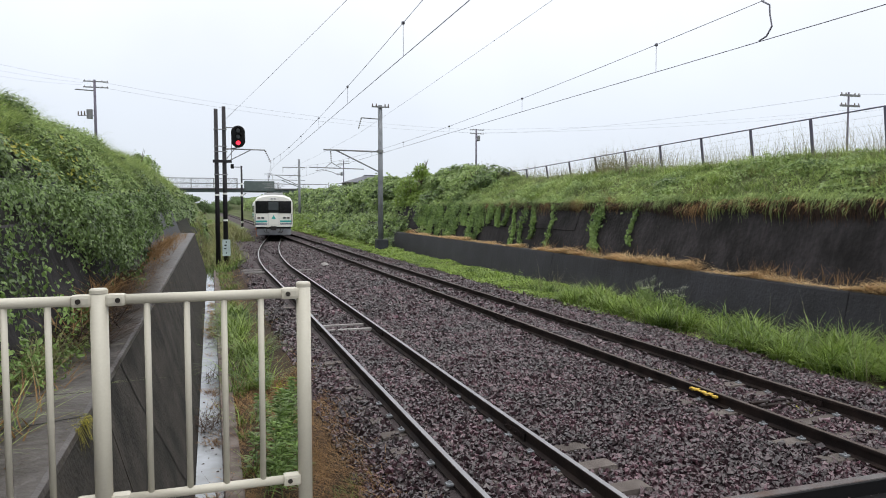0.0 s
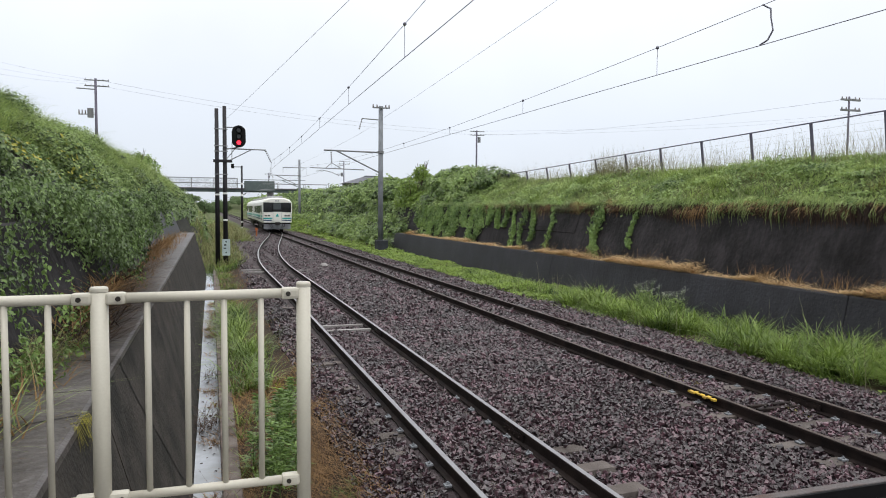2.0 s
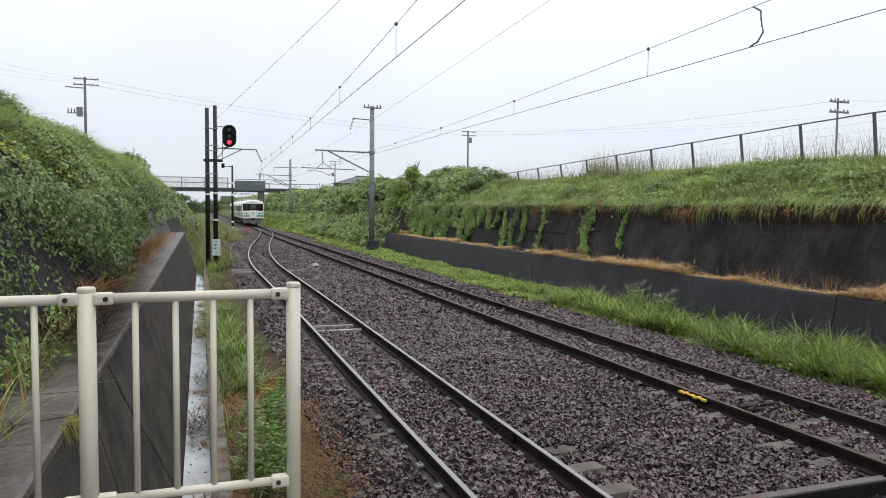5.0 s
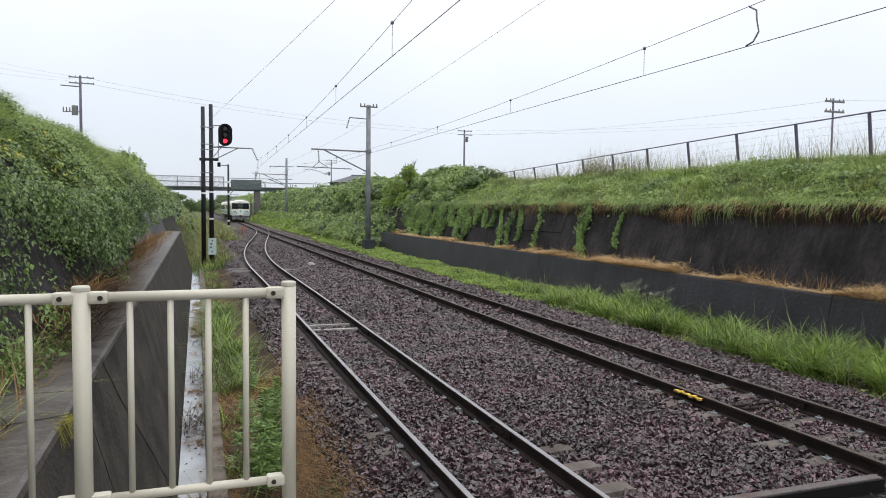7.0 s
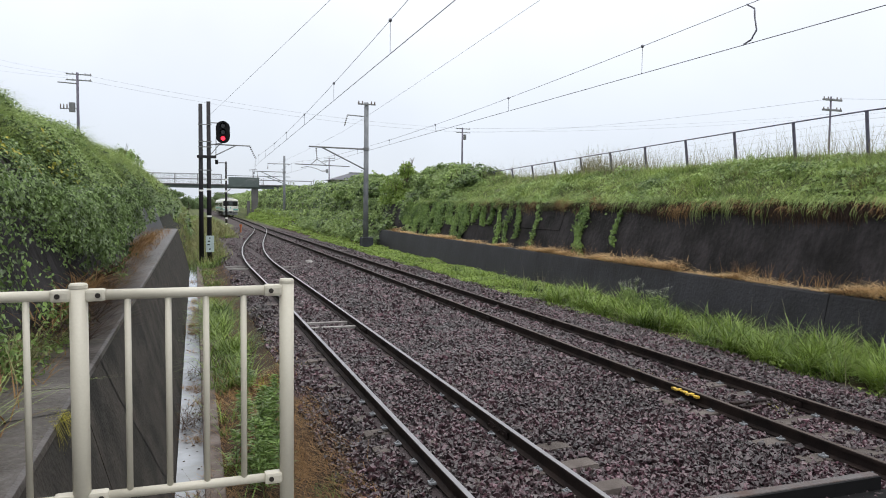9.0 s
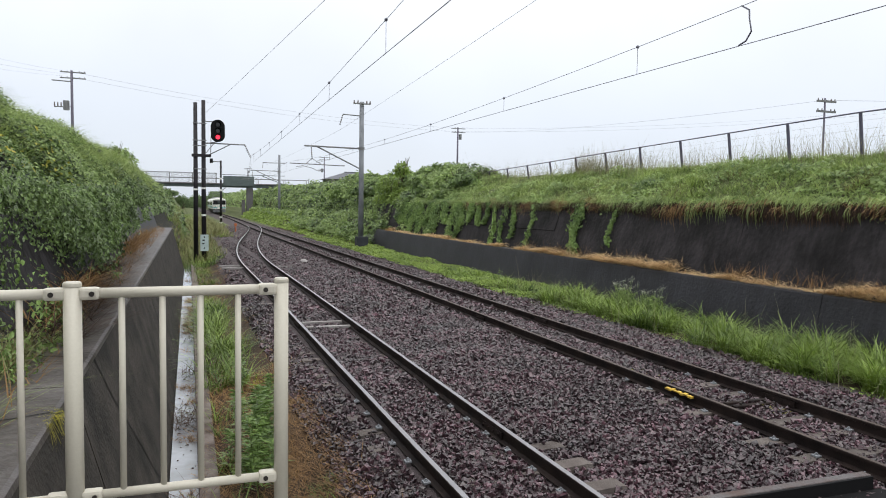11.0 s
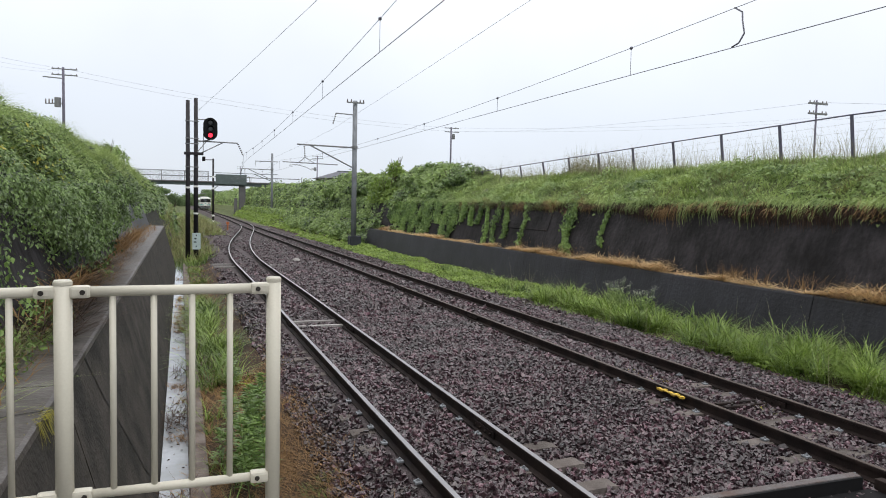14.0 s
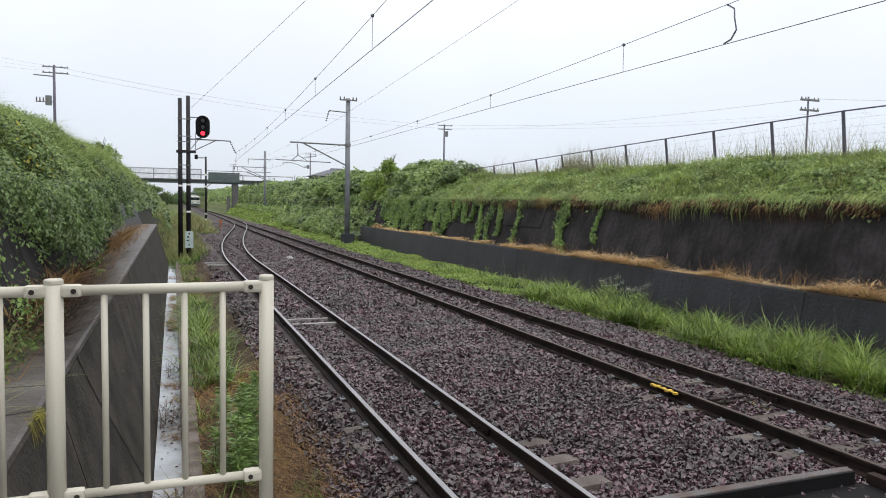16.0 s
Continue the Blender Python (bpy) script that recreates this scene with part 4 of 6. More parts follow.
def build_house():
    h = thing("house", "far house with a grey tiled hipped roof", "house", m=pose(34.4, 158, 4.1))
    part("wall", box(B(), (-4, -4, 0), (8, 5, 3.6)), M_PLASTER, h)
    bm = B()
    lo = [(-4.9, -4.9, 3.5), (8.9, -4.9, 3.5), (8.9, 5.9, 3.5), (-4.9, 5.9, 3.5)]
    vs = [bm.verts.new(p) for p in lo]
    a, c = bm.verts.new((0.2, 0.5, 5.2)), bm.verts.new((4.0, 0.5, 5.2))
    for q in ((vs[0], vs[1], c, a), (vs[1], vs[2], c), (vs[2], vs[3], a, c), (vs[3], vs[0], a), (vs[3], vs[2], vs[1], vs[0])):
        bm.faces.new(q)
    bmesh.ops.recalc_face_normals(bm, faces=bm.faces)
    roof = part("roof", bm, M_ROOF, h, "grey tiled roof")
    part("ridge", box(B(), (0.0, 0.35, 5.15), (4.2, 0.65, 5.35), 0.03), M_ROOF, roof)
    for x in (-2.5, 0.5, 4.0):
        w = part("window", box(B(), (x, -4.06, 1.6), (x + 1.6, -4.0, 2.9)), M_GALV, h)
        part("pane", box(B(), (x + 0.08, -4.09, 1.68), (x + 1.52, -4.05, 2.82)), M_PANE, w)


build_house()


# ---- train: two cars ----
CAR_LEN, CAR_HALF = 19.5, 1.4


def car_section(shrink=0.0, drop=0.0):
    w = CAR_HALF - shrink
    return [(-w + 0.04, 0.95), (w - 0.04, 0.95), (w, 1.2), (w, 2.65), (w - 0.05, 2.90), (w - 0.22, 3.13 - drop), (w - 0.6, 3.27 - drop), (0, 3.33 - drop), (-w + 0.6, 3.27 - drop), (-w + 0.22, 3.13 - drop), (-w + 0.05, 2.90), (-w, 2.65), (-w, 1.2)]


def build_car(cab):
    car = thing("train_car", "white and teal commuter train car with a dark windscreen" if cab else "white commuter train car with teal bands and roof equipment", "train car", "cars of the train")
    bm = B()
    ys = [(0.0, 0.10, 0.10), (0.12, 0.03, 0.03), (0.4, 0.0, 0.0), (CAR_LEN - 0.4, 0.0, 0.0), (CAR_LEN - 0.1, 0.03, 0.03), (CAR_LEN, 0.10, 0.10)]
    rings = []
    for y, s, d in ys:
        rings.append([bm.verts.new((x, y, z)) for x, z in car_section(s, d)])
    k = len(rings[0])
    for a, b in zip(rings, rings[1:]):
        for i in range(k):
            bm.faces.new((a[i], a[(i + 1) % k], b[(i + 1) % k], b[i]))
    bm.faces.new(rings[0][::-1])
    bm.faces.new(rings[-1])
    bmesh.ops.recalc_face_normals(bm, faces=bm.faces)
    part("body", bm, M_TRAIN, car)
    part("roof_panel", box(B(), (-0.85, 0.9, 3.27), (0.85, CAR_LEN - 0.9, 3.34), 0.02), M_TRAIN_ROOF, car, "grey roof panel")
    for y in (4.0, 9.5, 15.0):
        part("roof_unit", box(B(), (-0.7, y - 1.2, 3.29), (0.7, y + 1.2, 3.52), 0.05), M_TRAIN_ROOF, car, "grey roof unit")
    # sides
    for s in (-1, 1):
        x = s * (CAR_HALF + 0.006)
        for z0, z1, m in ((1.22, 1.34, M_NAVY), (1.42, 1.62, M_TEAL)):
            part("band", box(B(), (x - 0.008, 0.45, z0), (x + 0.008, CAR_LEN - 0.45, z1)), m, car, "teal band" if m is M_TEAL else "navy band")
        for y in (2.2, 13.9):
            d = part("door", box(B(), (x - 0.012, y, 1.0), (x + 0.012, y + 1.3, 2.8), 0.01), M_TRAIN, car)
            for q in (0.14, 0.74):
                part("door_pane", box(B(), (x - 0.02, y + q, 1.9), (x + 0.02, y + q + 0.42, 2.6), 0.01), M_PANE, d)
        for y in (0.9, 4.1, 5.7, 7.3, 8.9, 10.5, 12.1, 15.8, 17.4):
            part("window", box(B(), (x - 0.012, y, 1.8), (x + 0.012, y + (0.8 if y < 1 else 1.4), 2.58), 0.02), M_PANE, car)
    # end face towards the platform
    if cab:
        fr = part("windscreen", box(B(), (-1.29, -0.02, 1.94), (1.29, 0.08, 2.86), 0.02), M_GLASS, car, "wide dark windscreen band")
        for x in (-0.42, 0.42):
            part("screen_pillar", box(B(), (x - 0.03, -0.04, 1.99), (x + 0.03, 0.0, 2.8)), M_BLACK, fr)
        part("screen_pane", box(B(), (-0.36, -0.032, 2.2), (0.36, -0.02, 2.78), 0.01), M_PANE, fr)
        for s in (-1, 1):
            part("screen_pane", box(B(), (min(s * 0.47, s * 1.2), -0.032, 2.08), (max(s * 0.47, s * 1.2), -0.02, 2.78), 0.01), M_GLASS, fr)
            part("wiper", rod(B(), (s * 0.9, -0.05, 1.98), (s * 0.62, -0.05, 2.5), 0.012, seg=6), M_BLACK, fr)
            part("door_seam", box(B(), (s * 0.39 - 0.012, -0.034, 1.06), (s * 0.39 + 0.012, -0.016, 1.95)), M_TRAIN_ROOF, car, "grey door seam")
        part("destination_panel", box(B(), (-0.38, -0.01, 2.93), (0.38, 0.09, 3.12), 0.02), M_WHITE, car, "pale destination panel")
        for x in (-0.2, 0.02):
            part("panel_mark", box(B(), (x, -0.018, 2.96), (x + 0.16, -0.008, 3.08)), M_TRAIN_ROOF, car, "grey mark")
        dr = part("end_door", box(B(), (-0.38, -0.03, 1.08), (0.38, 0.06, 1.98), 0.015), M_TRAIN, car)
        part("emblem", rod(B(), (0, -0.045, 1.62), (0, -0.03, 1.62), 0.2, 0.2, 3), M_TEAL, dr, "teal triangular emblem")
        for s in (-1, 1):
            a, b = sorted((s * 0.46, s * 1.28))
            for z0, z1, m in ((1.12, 1.2, M_NAVY), (1.28, 1.42, M_TEAL)):
                part("band", box(B(), (a, -0.015, z0), (b, 0.07, z1), 0.005), m, car, "teal band" if m is M_TEAL else "navy band")
            for x in (0.78, 1.06):
                lm = part("lamp", box(B(), (s * x - 0.11, -0.03, 1.54), (s * x + 0.11, 0.06, 1.68), 0.02), M_GALV, car)
                part("lamp_glass", box(B(), (s * x - 0.085, -0.036, 1.56), (s * x + 0.085, -0.026, 1.66)), M_PANE if x < 1 else M_INSUL, lm, "dull lamp glass")
            part("hand_rail", rod(B(), (s * 1.3, -0.03, 1.1), (s * 1.3, -0.03, 1.9), 0.015), M_GALV, car)
        part("skirt", box(B(), (-1.25, 0.1, 0.32), (1.25, 0.22, 0.8), 0.05), M_POLE, car, "grey skirt")
        part("coupler", box(rod(B(), (0, 0.6, 0.85), (0, -0.25, 0.85), 0.12), (-0.2, -0.45, 0.7), (0.2, -0.15, 1.0), 0.03), M_CHASSIS, car)
        for x in (-0.75, -0.55, 0.5, 0.72):
            part("hose", rod(rod(B(), (x, 0.0, 0.95), (x * 0.9, -0.12, 0.6), 0.025), (x * 0.9, -0.12, 0.6), (x * 0.7, 0.05, 0.5), 0.025), M_CHASSIS, car)
    # under the floor
    part("underframe", box(B(), (-1.25, 0.25, 0.72), (1.25, CAR_LEN - 0.25, 0.96)), M_CHASSIS, car)
    for y in (6.2, 8.6, 11.2):
        part("equipment_box", box(B(), (-1.2, y - 0.9, 0.3), (1.2, y + 0.9, 0.75), 0.03), M_CHASSIS, car)
    for y in (2.9, CAR_LEN - 2.9):
        bogie = part("bogie", box(B(), (-0.95, y - 1.4, 0.4), (0.95, y + 1.4, 0.68), 0.05), M_CHASSIS, car)
        for dy in (-1.05, 1.05):
            for s in (-1, 1):
                wb = rod(B(), (s * 0.53, y + dy, 0.43), (s * 0.65, y + dy, 0.43), 0.43, 0.43, 20)
                part("wheel", wb, M_RUST, bogie)
    pg = B()
    y = 16.5 if cab else 3.0
    for s in (-1, 1):
        rod(pg, (s * 0.5, y, 3.34), (s * 0.7, y + 0.9, 3.9), 0.025)
        rod(pg, (s * 0.7, y + 0.9, 3.9), (s * 0.4, y + 0.1, 4.45), 0.02)
    rod(pg, (-0.85, y + 0.1, 4.46), (0.85, y + 0.1, 4.46), 0.03)
    part("pantograph", pg, M_GALV, car)
    return car


CARS = [build_car(True), build_car(False)]


# ---- track bed stones ----
def stones(n, u0, u1, v0, v1, size, spread=0.35):
    u, v = rng.uniform(u0, u1, n), rng.uniform(v0, v1, n)
    s = size * np.clip(rng.normal(1, spread, n), 0.4, 1.9)
    z = ground_z(u, v) + (rng.uniform(-0.45, 0.85, n) if v0 < 10 else rng.uniform(-0.1, 0.5, n)) * s
    row = np.abs((v - 3.9 + 0.2875) % 0.575 - 0.2875) < 0.11
    bare = row & (v < 8.8) & (((np.abs(u - LEFT_X - 0.86) < 0.3) & (v < 7.0) & (rng.uniform(0, 1, n) < 0.85)) | ((np.abs(u - RIGHT_X) < 1.0) & (rng.uniform(0, 1, n) < np.clip(0.45 + 0.9 * fbm(u * 1.6, v * 1.6, 143), 0, 0.9))))
    z = np.where(bare, z - 0.07, z)
    for x in (LEFT_X, RIGHT_X):
        for k in (-1, 1):
            z = np.where(np.abs(u - x - k * (GAUGE / 2 + 0.03)) < 0.115, z - 0.075, z)
    # chips with six corners near by, five farther off
    if v0 < 16:
        o = np.array([(0.9, 0.05, -0.4), (-0.5, 0.8, -0.4), (-0.45, -0.85, -0.4), (0.42, 0.68, 0.42), (-0.8, 0.02, 0.42), (0.4, -0.7, 0.42)], float)
        f = np.array([(3, 4, 5, 5), (2, 1, 0, 0), (0, 1, 3, 3), (1, 4, 3, 3), (1, 2, 4, 4), (2, 5, 4, 4), (2, 0, 5, 5), (0, 3, 5, 5)])
    else:
        o = np.array([(1, 0.3, -0.35), (-0.3, 1, -0.35), (-1, -0.3, -0.35), (0.3, -1, -0.35), (0, 0, 0.75)], float)
        f = np.array([(0, 1, 4, 4), (1, 2, 4, 4), (2, 3, 4, 4), (3, 0, 4, 4), (0, 3, 2, 1)])
    k = len(o)
    c = o[None] * 0.66 + rng.uniform(-0.22, 0.22, (n, k, 3))
    c = c * (s[:, None] * rng.uniform(0.55, 1.15, (n, 3)))[:, None, :]
    q = unit(rng.normal(0, 1, (n, 4)) * np.array([1, 0.45, 0.45, 1]))
    w, x, y, zz = q.T
    R = np.stack([np.stack([1 - 2 * (y * y + zz * zz), 2 * (x * y - w * zz), 2 * (x * zz + w * y)], 1),
                  np.stack([2 * (x * y + w * zz), 1 - 2 * (x * x + zz * zz), 2 * (y * zz - w * x)], 1),
                  np.stack([2 * (x * zz - w * y), 2 * (y * zz + w * x), 1 - 2 * (x * x + y * y)], 1)], 1)
    c = np.einsum("nij,nkj->nki", R, c) + np.stack([u, v, z], 1)[:, None, :]
    return c.reshape(-1, 3), ((np.arange(n) * k)[:, None, None] + f[None]).reshape(-1, 4)


stuff("ballast", [stones(64000, 1.45, 9.7, 4.2, 10.0, 0.041), stones(38000, 1.5, 9.9, 10.0, 15.9, 0.050), stones(36000, 1.5, 9.9, 16.0, 27.0, 0.058),
                  stones(11000, 1.6, 9.3, 27.0, 48.0, 0.06), stones(3000, 1.9, 9.0, 48.0, 80.0, 0.07)],
      M_STONE, "crushed purplish-grey track stones", "ballast")


# ---- plants ----
def scatter(n, u0, u1, v0, v1, keep=None, power=1.0):
    """Random places of the ground; power above 1 crowds them towards v0."""
    u, v = rng.uniform(u0, u1, n), v0 + (v1 - v0) * rng.uniform(0, 1, n) ** power
    if keep is not None:
        k = keep(u, v) > rng.uniform(0, 1, n)
        u, v = u[k], v[k]
    return u, v


def on_ground(u, v, lift=0.0):
    return np.stack([u, v, ground_z(u, v) + lift], 1)


def cover(n, u0, u1, v0, v1, size, thick, seed, keep=None, power=1.0, wide=0.75, tilt=0.55, lean=LEAN, plain=False):
    """Leaves that cloak a bank in lumps."""
    u, v = scatter(n, u0, u1, v0, v1, keep, power)
    u = u + lean * v
    nr = bank_normal(u, v)
    lump = 0.5 + 0.5 * fbm(u * 1.3 + 0.5 * ground_z(u, v), v * 0.9, seed)
    d = thick * (lump - 0.25) * rng.uniform(0.55, 1.05, len(u)) + 0.03
    at = on_ground(u, v) + nr * d[:, None]
    return leaves(at, nr * 1.0 + np.array([0.0, -0.25, 0.35]), size * rng.uniform(0.6, 1.35, len(u)), wide, 0.6, tilt, plain)


def tufts(n, per, u0, u1, v0, v1, height, width, spread, lean=0.45, curl=1.0, keep=None, power=1.0, away=None, shift=0.0, lift=-0.02, seg=3):
    u, v = scatter(n, u0, u1, v0, v1, keep, power)
    k = len(u)
    h = np.repeat(height * rng.uniform(0.55, 1.3, k), per) * rng.uniform(0.5, 1.1, k * per)
    u = np.repeat(u, per) + rng.normal(0, spread, k * per)
    v = np.repeat(v, per) + rng.normal(0, spread, k * per)
    u = u + shift * v
    return blades(on_ground(u, v, lift), h, width * rng.uniform(0.6, 1.3, k * per), lean, curl, away, seg)


def patchy(seed, scale=0.6, low=-0.2, high=0.3):
    return lambda u, v: np.clip((fbm(u * scale, v * scale, seed) - low) / (high - low), 0, 1)


def left_bank():
    lumps = lambda u, v: np.clip(0.55 + 1.6 * fbm(u * 1.3 + 0.5 * ground_z(u, v), v * 0.9, 11), 0.05, 1) * np.clip(0.4 + (u + 3.9) / 0.9, 0.3, 1) * np.where((v < 9.5) & (u > -3.0), 0.12, 1)
    stuff("creeper", [cover(96000, -5.0, -1.8, 3.5, 15, 0.066, 0.66, 11, lumps, 1.0, 0.55, 0.7, plain=True), cover(60000, -5.0, -1.8, 15, 30, 0.10, 0.62, 11, lumps, 1.0, 0.55, 0.7, plain=True),
                      cover(24000, -5.2, -1.85, 30, 60, 0.15, 0.5, 11, plain=True), cover(9000, -5.6, 0.2, 60, 140, 0.36, 0.6, 11, lean=0.004, plain=True)],
          L_IVY, "dense dark green creeper over the bank", "creeper")
    # swags of creeper that hang over the head of the upper wall
    at, nr = [], []
    for k in range(190):
        v0 = 2.4 + 24 * (k + rng.uniform(0, 1)) / 190
        long_one = 0.5 + 0.5 * float(fbm(np.array([v0 * 0.55]), np.array([2.0]), 101)[0])
        fall = (0.3 + 1.0 * long_one * rng.uniform(0.4, 1.2)) * (1.0 if v0 < 15.5 else max(0.42, 1 - (v0 - 15.5) / 9))
        fall = min(fall, 0.42 + 0.3 * rng.uniform(0, 1) ** 3 + max(0.0, v0 - 7.8) * 0.3)
        stand, wide = rng.uniform(0.12, 0.5), rng.uniform(0.08, 0.26)
        n = int((60 + 210 * fall) * (0.38 if v0 < 8.5 else 1.0))
        t = rng.uniform(0, 1, n)
        x = -1.95 + stand * np.sin(np.minimum(1, t * 1.6) * 1.57) + 0.42 * t * fall + rng.normal(0, 0.05, n)
        z = 2.55 + 0.25 * np.sin(t * 3.0) - fall * t ** 1.2 + rng.normal(0, 0.04, n)
        v = v0 + 0.25 * (t - 0.5) * rng.uniform(-1, 1) + rng.normal(0, 1, n) * wide * (1.1 - 0.7 * t)
        at.append(np.stack([x + LEAN * v, v, z], 1))
        nr.append(np.stack([0.5 + 0.5 * t, np.full(n, -0.35), 1.0 - 0.6 * t], 1))
    at, nr = np.concatenate(at), np.concatenate(nr)
    stuff("creeper_curtain", [leaves(at, nr, rng.uniform(0.045, 0.09, len(at)) * np.clip(at[:, 1] / 12, 0.55, 1.0), 0.6, 0.9, 0.55)], L_IVY, "dark creeper hanging over the head of the upper wall", "creeper")
    # a few long light green trailers before the bare wall
    at = []
    for v0, fall, n in ((6.7, 0.75, 50), (7.5, 0.95, 60), (5.9, 1.1, 90), (9.3, 0.7, 30), (5.2, 1.15, 110), (5.5, 1.1, 60)):
        t = rng.uniform(0, 1, n)
        v = v0 - 0.15 * t + 0.06 * np.sin(t * 9) + rng.normal(0, 0.05, n)
        at.append(np.stack([-1.62 + 0.36 * t * fall + rng.normal(0, 0.03, n) + LEAN * v, v, 2.35 - fall * t], 1))
    at = np.concatenate(at)
    stuff("creeper_trailer", [leaves(at, np.tile((0.9, -0.35, 0.5), (len(at), 1)), rng.uniform(0.03, 0.065, len(at)), 0.6, 0.9, 0.6)], L_WEED, "green creeper trailing down the upper wall", "creeper")
    # thin dark growth on the face of the upper wall
    n = 2200
    v, t = rng.uniform(4.2, 13, n), rng.uniform(0, 1, n)
    keep = fbm(v * 1.1, t * 2.2, 111) + 0.5 * t - 0.15 > rng.uniform(0, 0.6, n)
    v, t = v[keep], t[keep]
    at = np.stack([-1.42 - 0.42 * t + rng.uniform(0.01, 0.10, len(v)) + LEAN * v, v, 1.2 + 1.1 * t], 1)
    stuff("wall_ivy", [leaves(at, np.tile((1.0, -0.3, 0.1), (len(v), 1)), rng.uniform(0.03, 0.07, len(v)), 0.6, 0.9, 0.4, True)], L_IVY, "thin dark ivy on the face of the upper wall", "creeper")
    stuff("near_creeper", [cover(12000, -5.2, -2.2, -9, 2.5, 0.11, 0.5, 13, None, 1.0, plain=True)], L_IVY, "creeper over the bank beside the platform", "creeper")
    tops = lambda u, v: np.clip(1.8 * fbm(u * 1.3 + 0.5 * ground_z(u, v), v * 0.9, 11), 0, 1)
    stuff("creeper_shoots", [cover(36000, -4.6, -2.2, 4.5, 32, 0.078, 0.76, 11, tops, plain=True)], L_KUDZU, "lighter green creeper shoots on the bank", "creeper")
    stuff("yellowing_creeper", [cover(5200, -4.2, -2.2, 4, 28, 0.085, 0.72, 11, patchy(77, 0.8, 0.62, 0.9), plain=True)], L_YELLOW, "yellowing leaves among the creeper", "creeper")
    up = lambda u, v: np.clip((-2.45 - u - np.where(v < 12, 0.5, 0)) / 0.9 + 0.9 * fbm(u * 0.6, v * 0.3, 31), 0, 1)
    out = (0.6, -0.15, 0)
    stuff("bank_grass", [tufts(2300, 13, -5.6, -2.3, 3, 22, 0.46, 0.020, 0.09, 0.8, 1.9, up, 1.0, out, LEAN, 0.10), tufts(1500, 14, -5.6, -2.1, 22, 40, 0.5, 0.027, 0.12, 0.8, 1.8, up, 1.0, out, LEAN, 0.12, 2),
                         tufts(1700, 10, -5.8, -1.9, 40, 75, 0.6, 0.04, 0.18, 0.7, 1.5, up, 1.0, out, LEAN, 0.12, 2), tufts(1200, 7, -6.0, 1.5, 75, 150, 0.6, 0.07, 0.4, 0.5, 0.9, None, 1.0, out, 0.0, 0.1, 2)],
          L_GRASS, "long pale green grass bending over on the top of the bank", "grass")
    stuff("crest_stalk", [tufts(260, 3, -5.6, -4.0, 8, 60, 0.75, 0.008, 0.06, 0.5, 0.8, None, 1.0, (0.5, 0, 0), LEAN)], L_STALK, "thin dry stalks along the crest", "grass")
    ledge = lambda u, v: np.clip(0.4 + 0.9 * fbm(u * 2, v * 0.8, 41), 0, 1)
    u, v = scatter(800, -1.40, -1.04, 5.3, 8.6, ledge)
    tallness = np.clip((-0.98 - u) / 0.4, 0, 1) * (0.3 + 0.9 * np.abs(fbm(u * 2, v * 1.1, 47)))
    at = np.stack([u + LEAN * v, v, 1.18 + 0.55 * tallness * rng.uniform(0, 1, len(u))], 1)
    stuff("ledge_weed", [leaves(at, np.tile((0.5, -0.4, 0.8), (len(u), 1)), rng.uniform(0.03, 0.08, len(u)), 0.5, 0.3, 0.7)], L_WEED, "small weeds along the back of the wall top", "weeds")
    u, v = rng.uniform(-1.42, -0.98, 900) , rng.uniform(3.2, 34, 900)
    at = np.stack([u + LEAN * v, v, np.full(900, 1.17)], 1)
    stuff("ledge_dry_grass", [blades(at, rng.uniform(0.08, 0.3, 900), rng.uniform(0.006, 0.014, 900), 0.9, 1.2)], L_RUSSET, "rusty dead grass on the wall top", "grass")
    n = 4200
    v = 7.0 + 18 * rng.uniform(0, 1, n) ** 1.3
    keep = rng.uniform(0, 1, n) < 0.35 + 0.9 * fbm(v * 0.8, v * 0, 161)
    v = v[keep]
    n = len(v)
    at = np.stack([rng.uniform(-1.45, -1.2, n) + LEAN * v, v, 1.17 + rng.uniform(0, 0.2, n)], 1)
    stuff("ledge_dead_stalk", [blades(at, rng.uniform(0.15, 0.6, n), rng.uniform(0.007, 0.014, n), 1.0, 1.5, (0.6, -0.2, 0))], L_RUSSET, "rusty dead stalks spilling over the wall top", "grass")
    n = 1700
    v = 6.8 + 7.5 * rng.uniform(0, 1, n) ** 1.2
    spill = np.clip(0.55 + 0.9 * fbm(v * 0.7, v * 0 + 2, 163), 0.1, 1)
    at = np.stack([-1.4 + 0.5 * spill * rng.uniform(0, 1, n) ** 1.6 + LEAN * v, v, 1.18 + rng.uniform(0, 0.05, n)], 1)
    stuff("ledge_twig", [blades(at, rng.uniform(0.1, 0.42, n), rng.uniform(0.006, 0.012, n), 2.6, 0.8, (0.3, -0.6, 0))], L_ROOT, "dark dead twigs strewn over the wall top", "litter")
    n = 420
    at = np.stack([rng.normal(-1.22, 0.07, n), rng.normal(6.2, 0.4, n), np.full(n, 1.17)], 1)
    stuff("ledge_green_tuft", [blades(at, rng.uniform(0.12, 0.42, n), rng.uniform(0.006, 0.012, n), 0.6, 1.5)], L_OLIVE, "yellow-green grass tuft on the wall top", "grass")
    n = 60
    at = np.stack([rng.normal(-0.76, 0.03, n), rng.normal(4.62, 0.13, n), np.full(n, 1.16)], 1)
    stuff("edge_grass_tuft", [hanging(at, rng.uniform(0.05, 0.24, n), rng.uniform(0.006, 0.012, n), -0.10)], L_YELLOW, "yellow-green grass tuft hanging over the wall edge", "grass")
    n = 44
    at = np.stack([rng.uniform(-1.3, -1.0, n), rng.uniform(4.1, 4.9, n), np.full(n, 1.17)], 1)
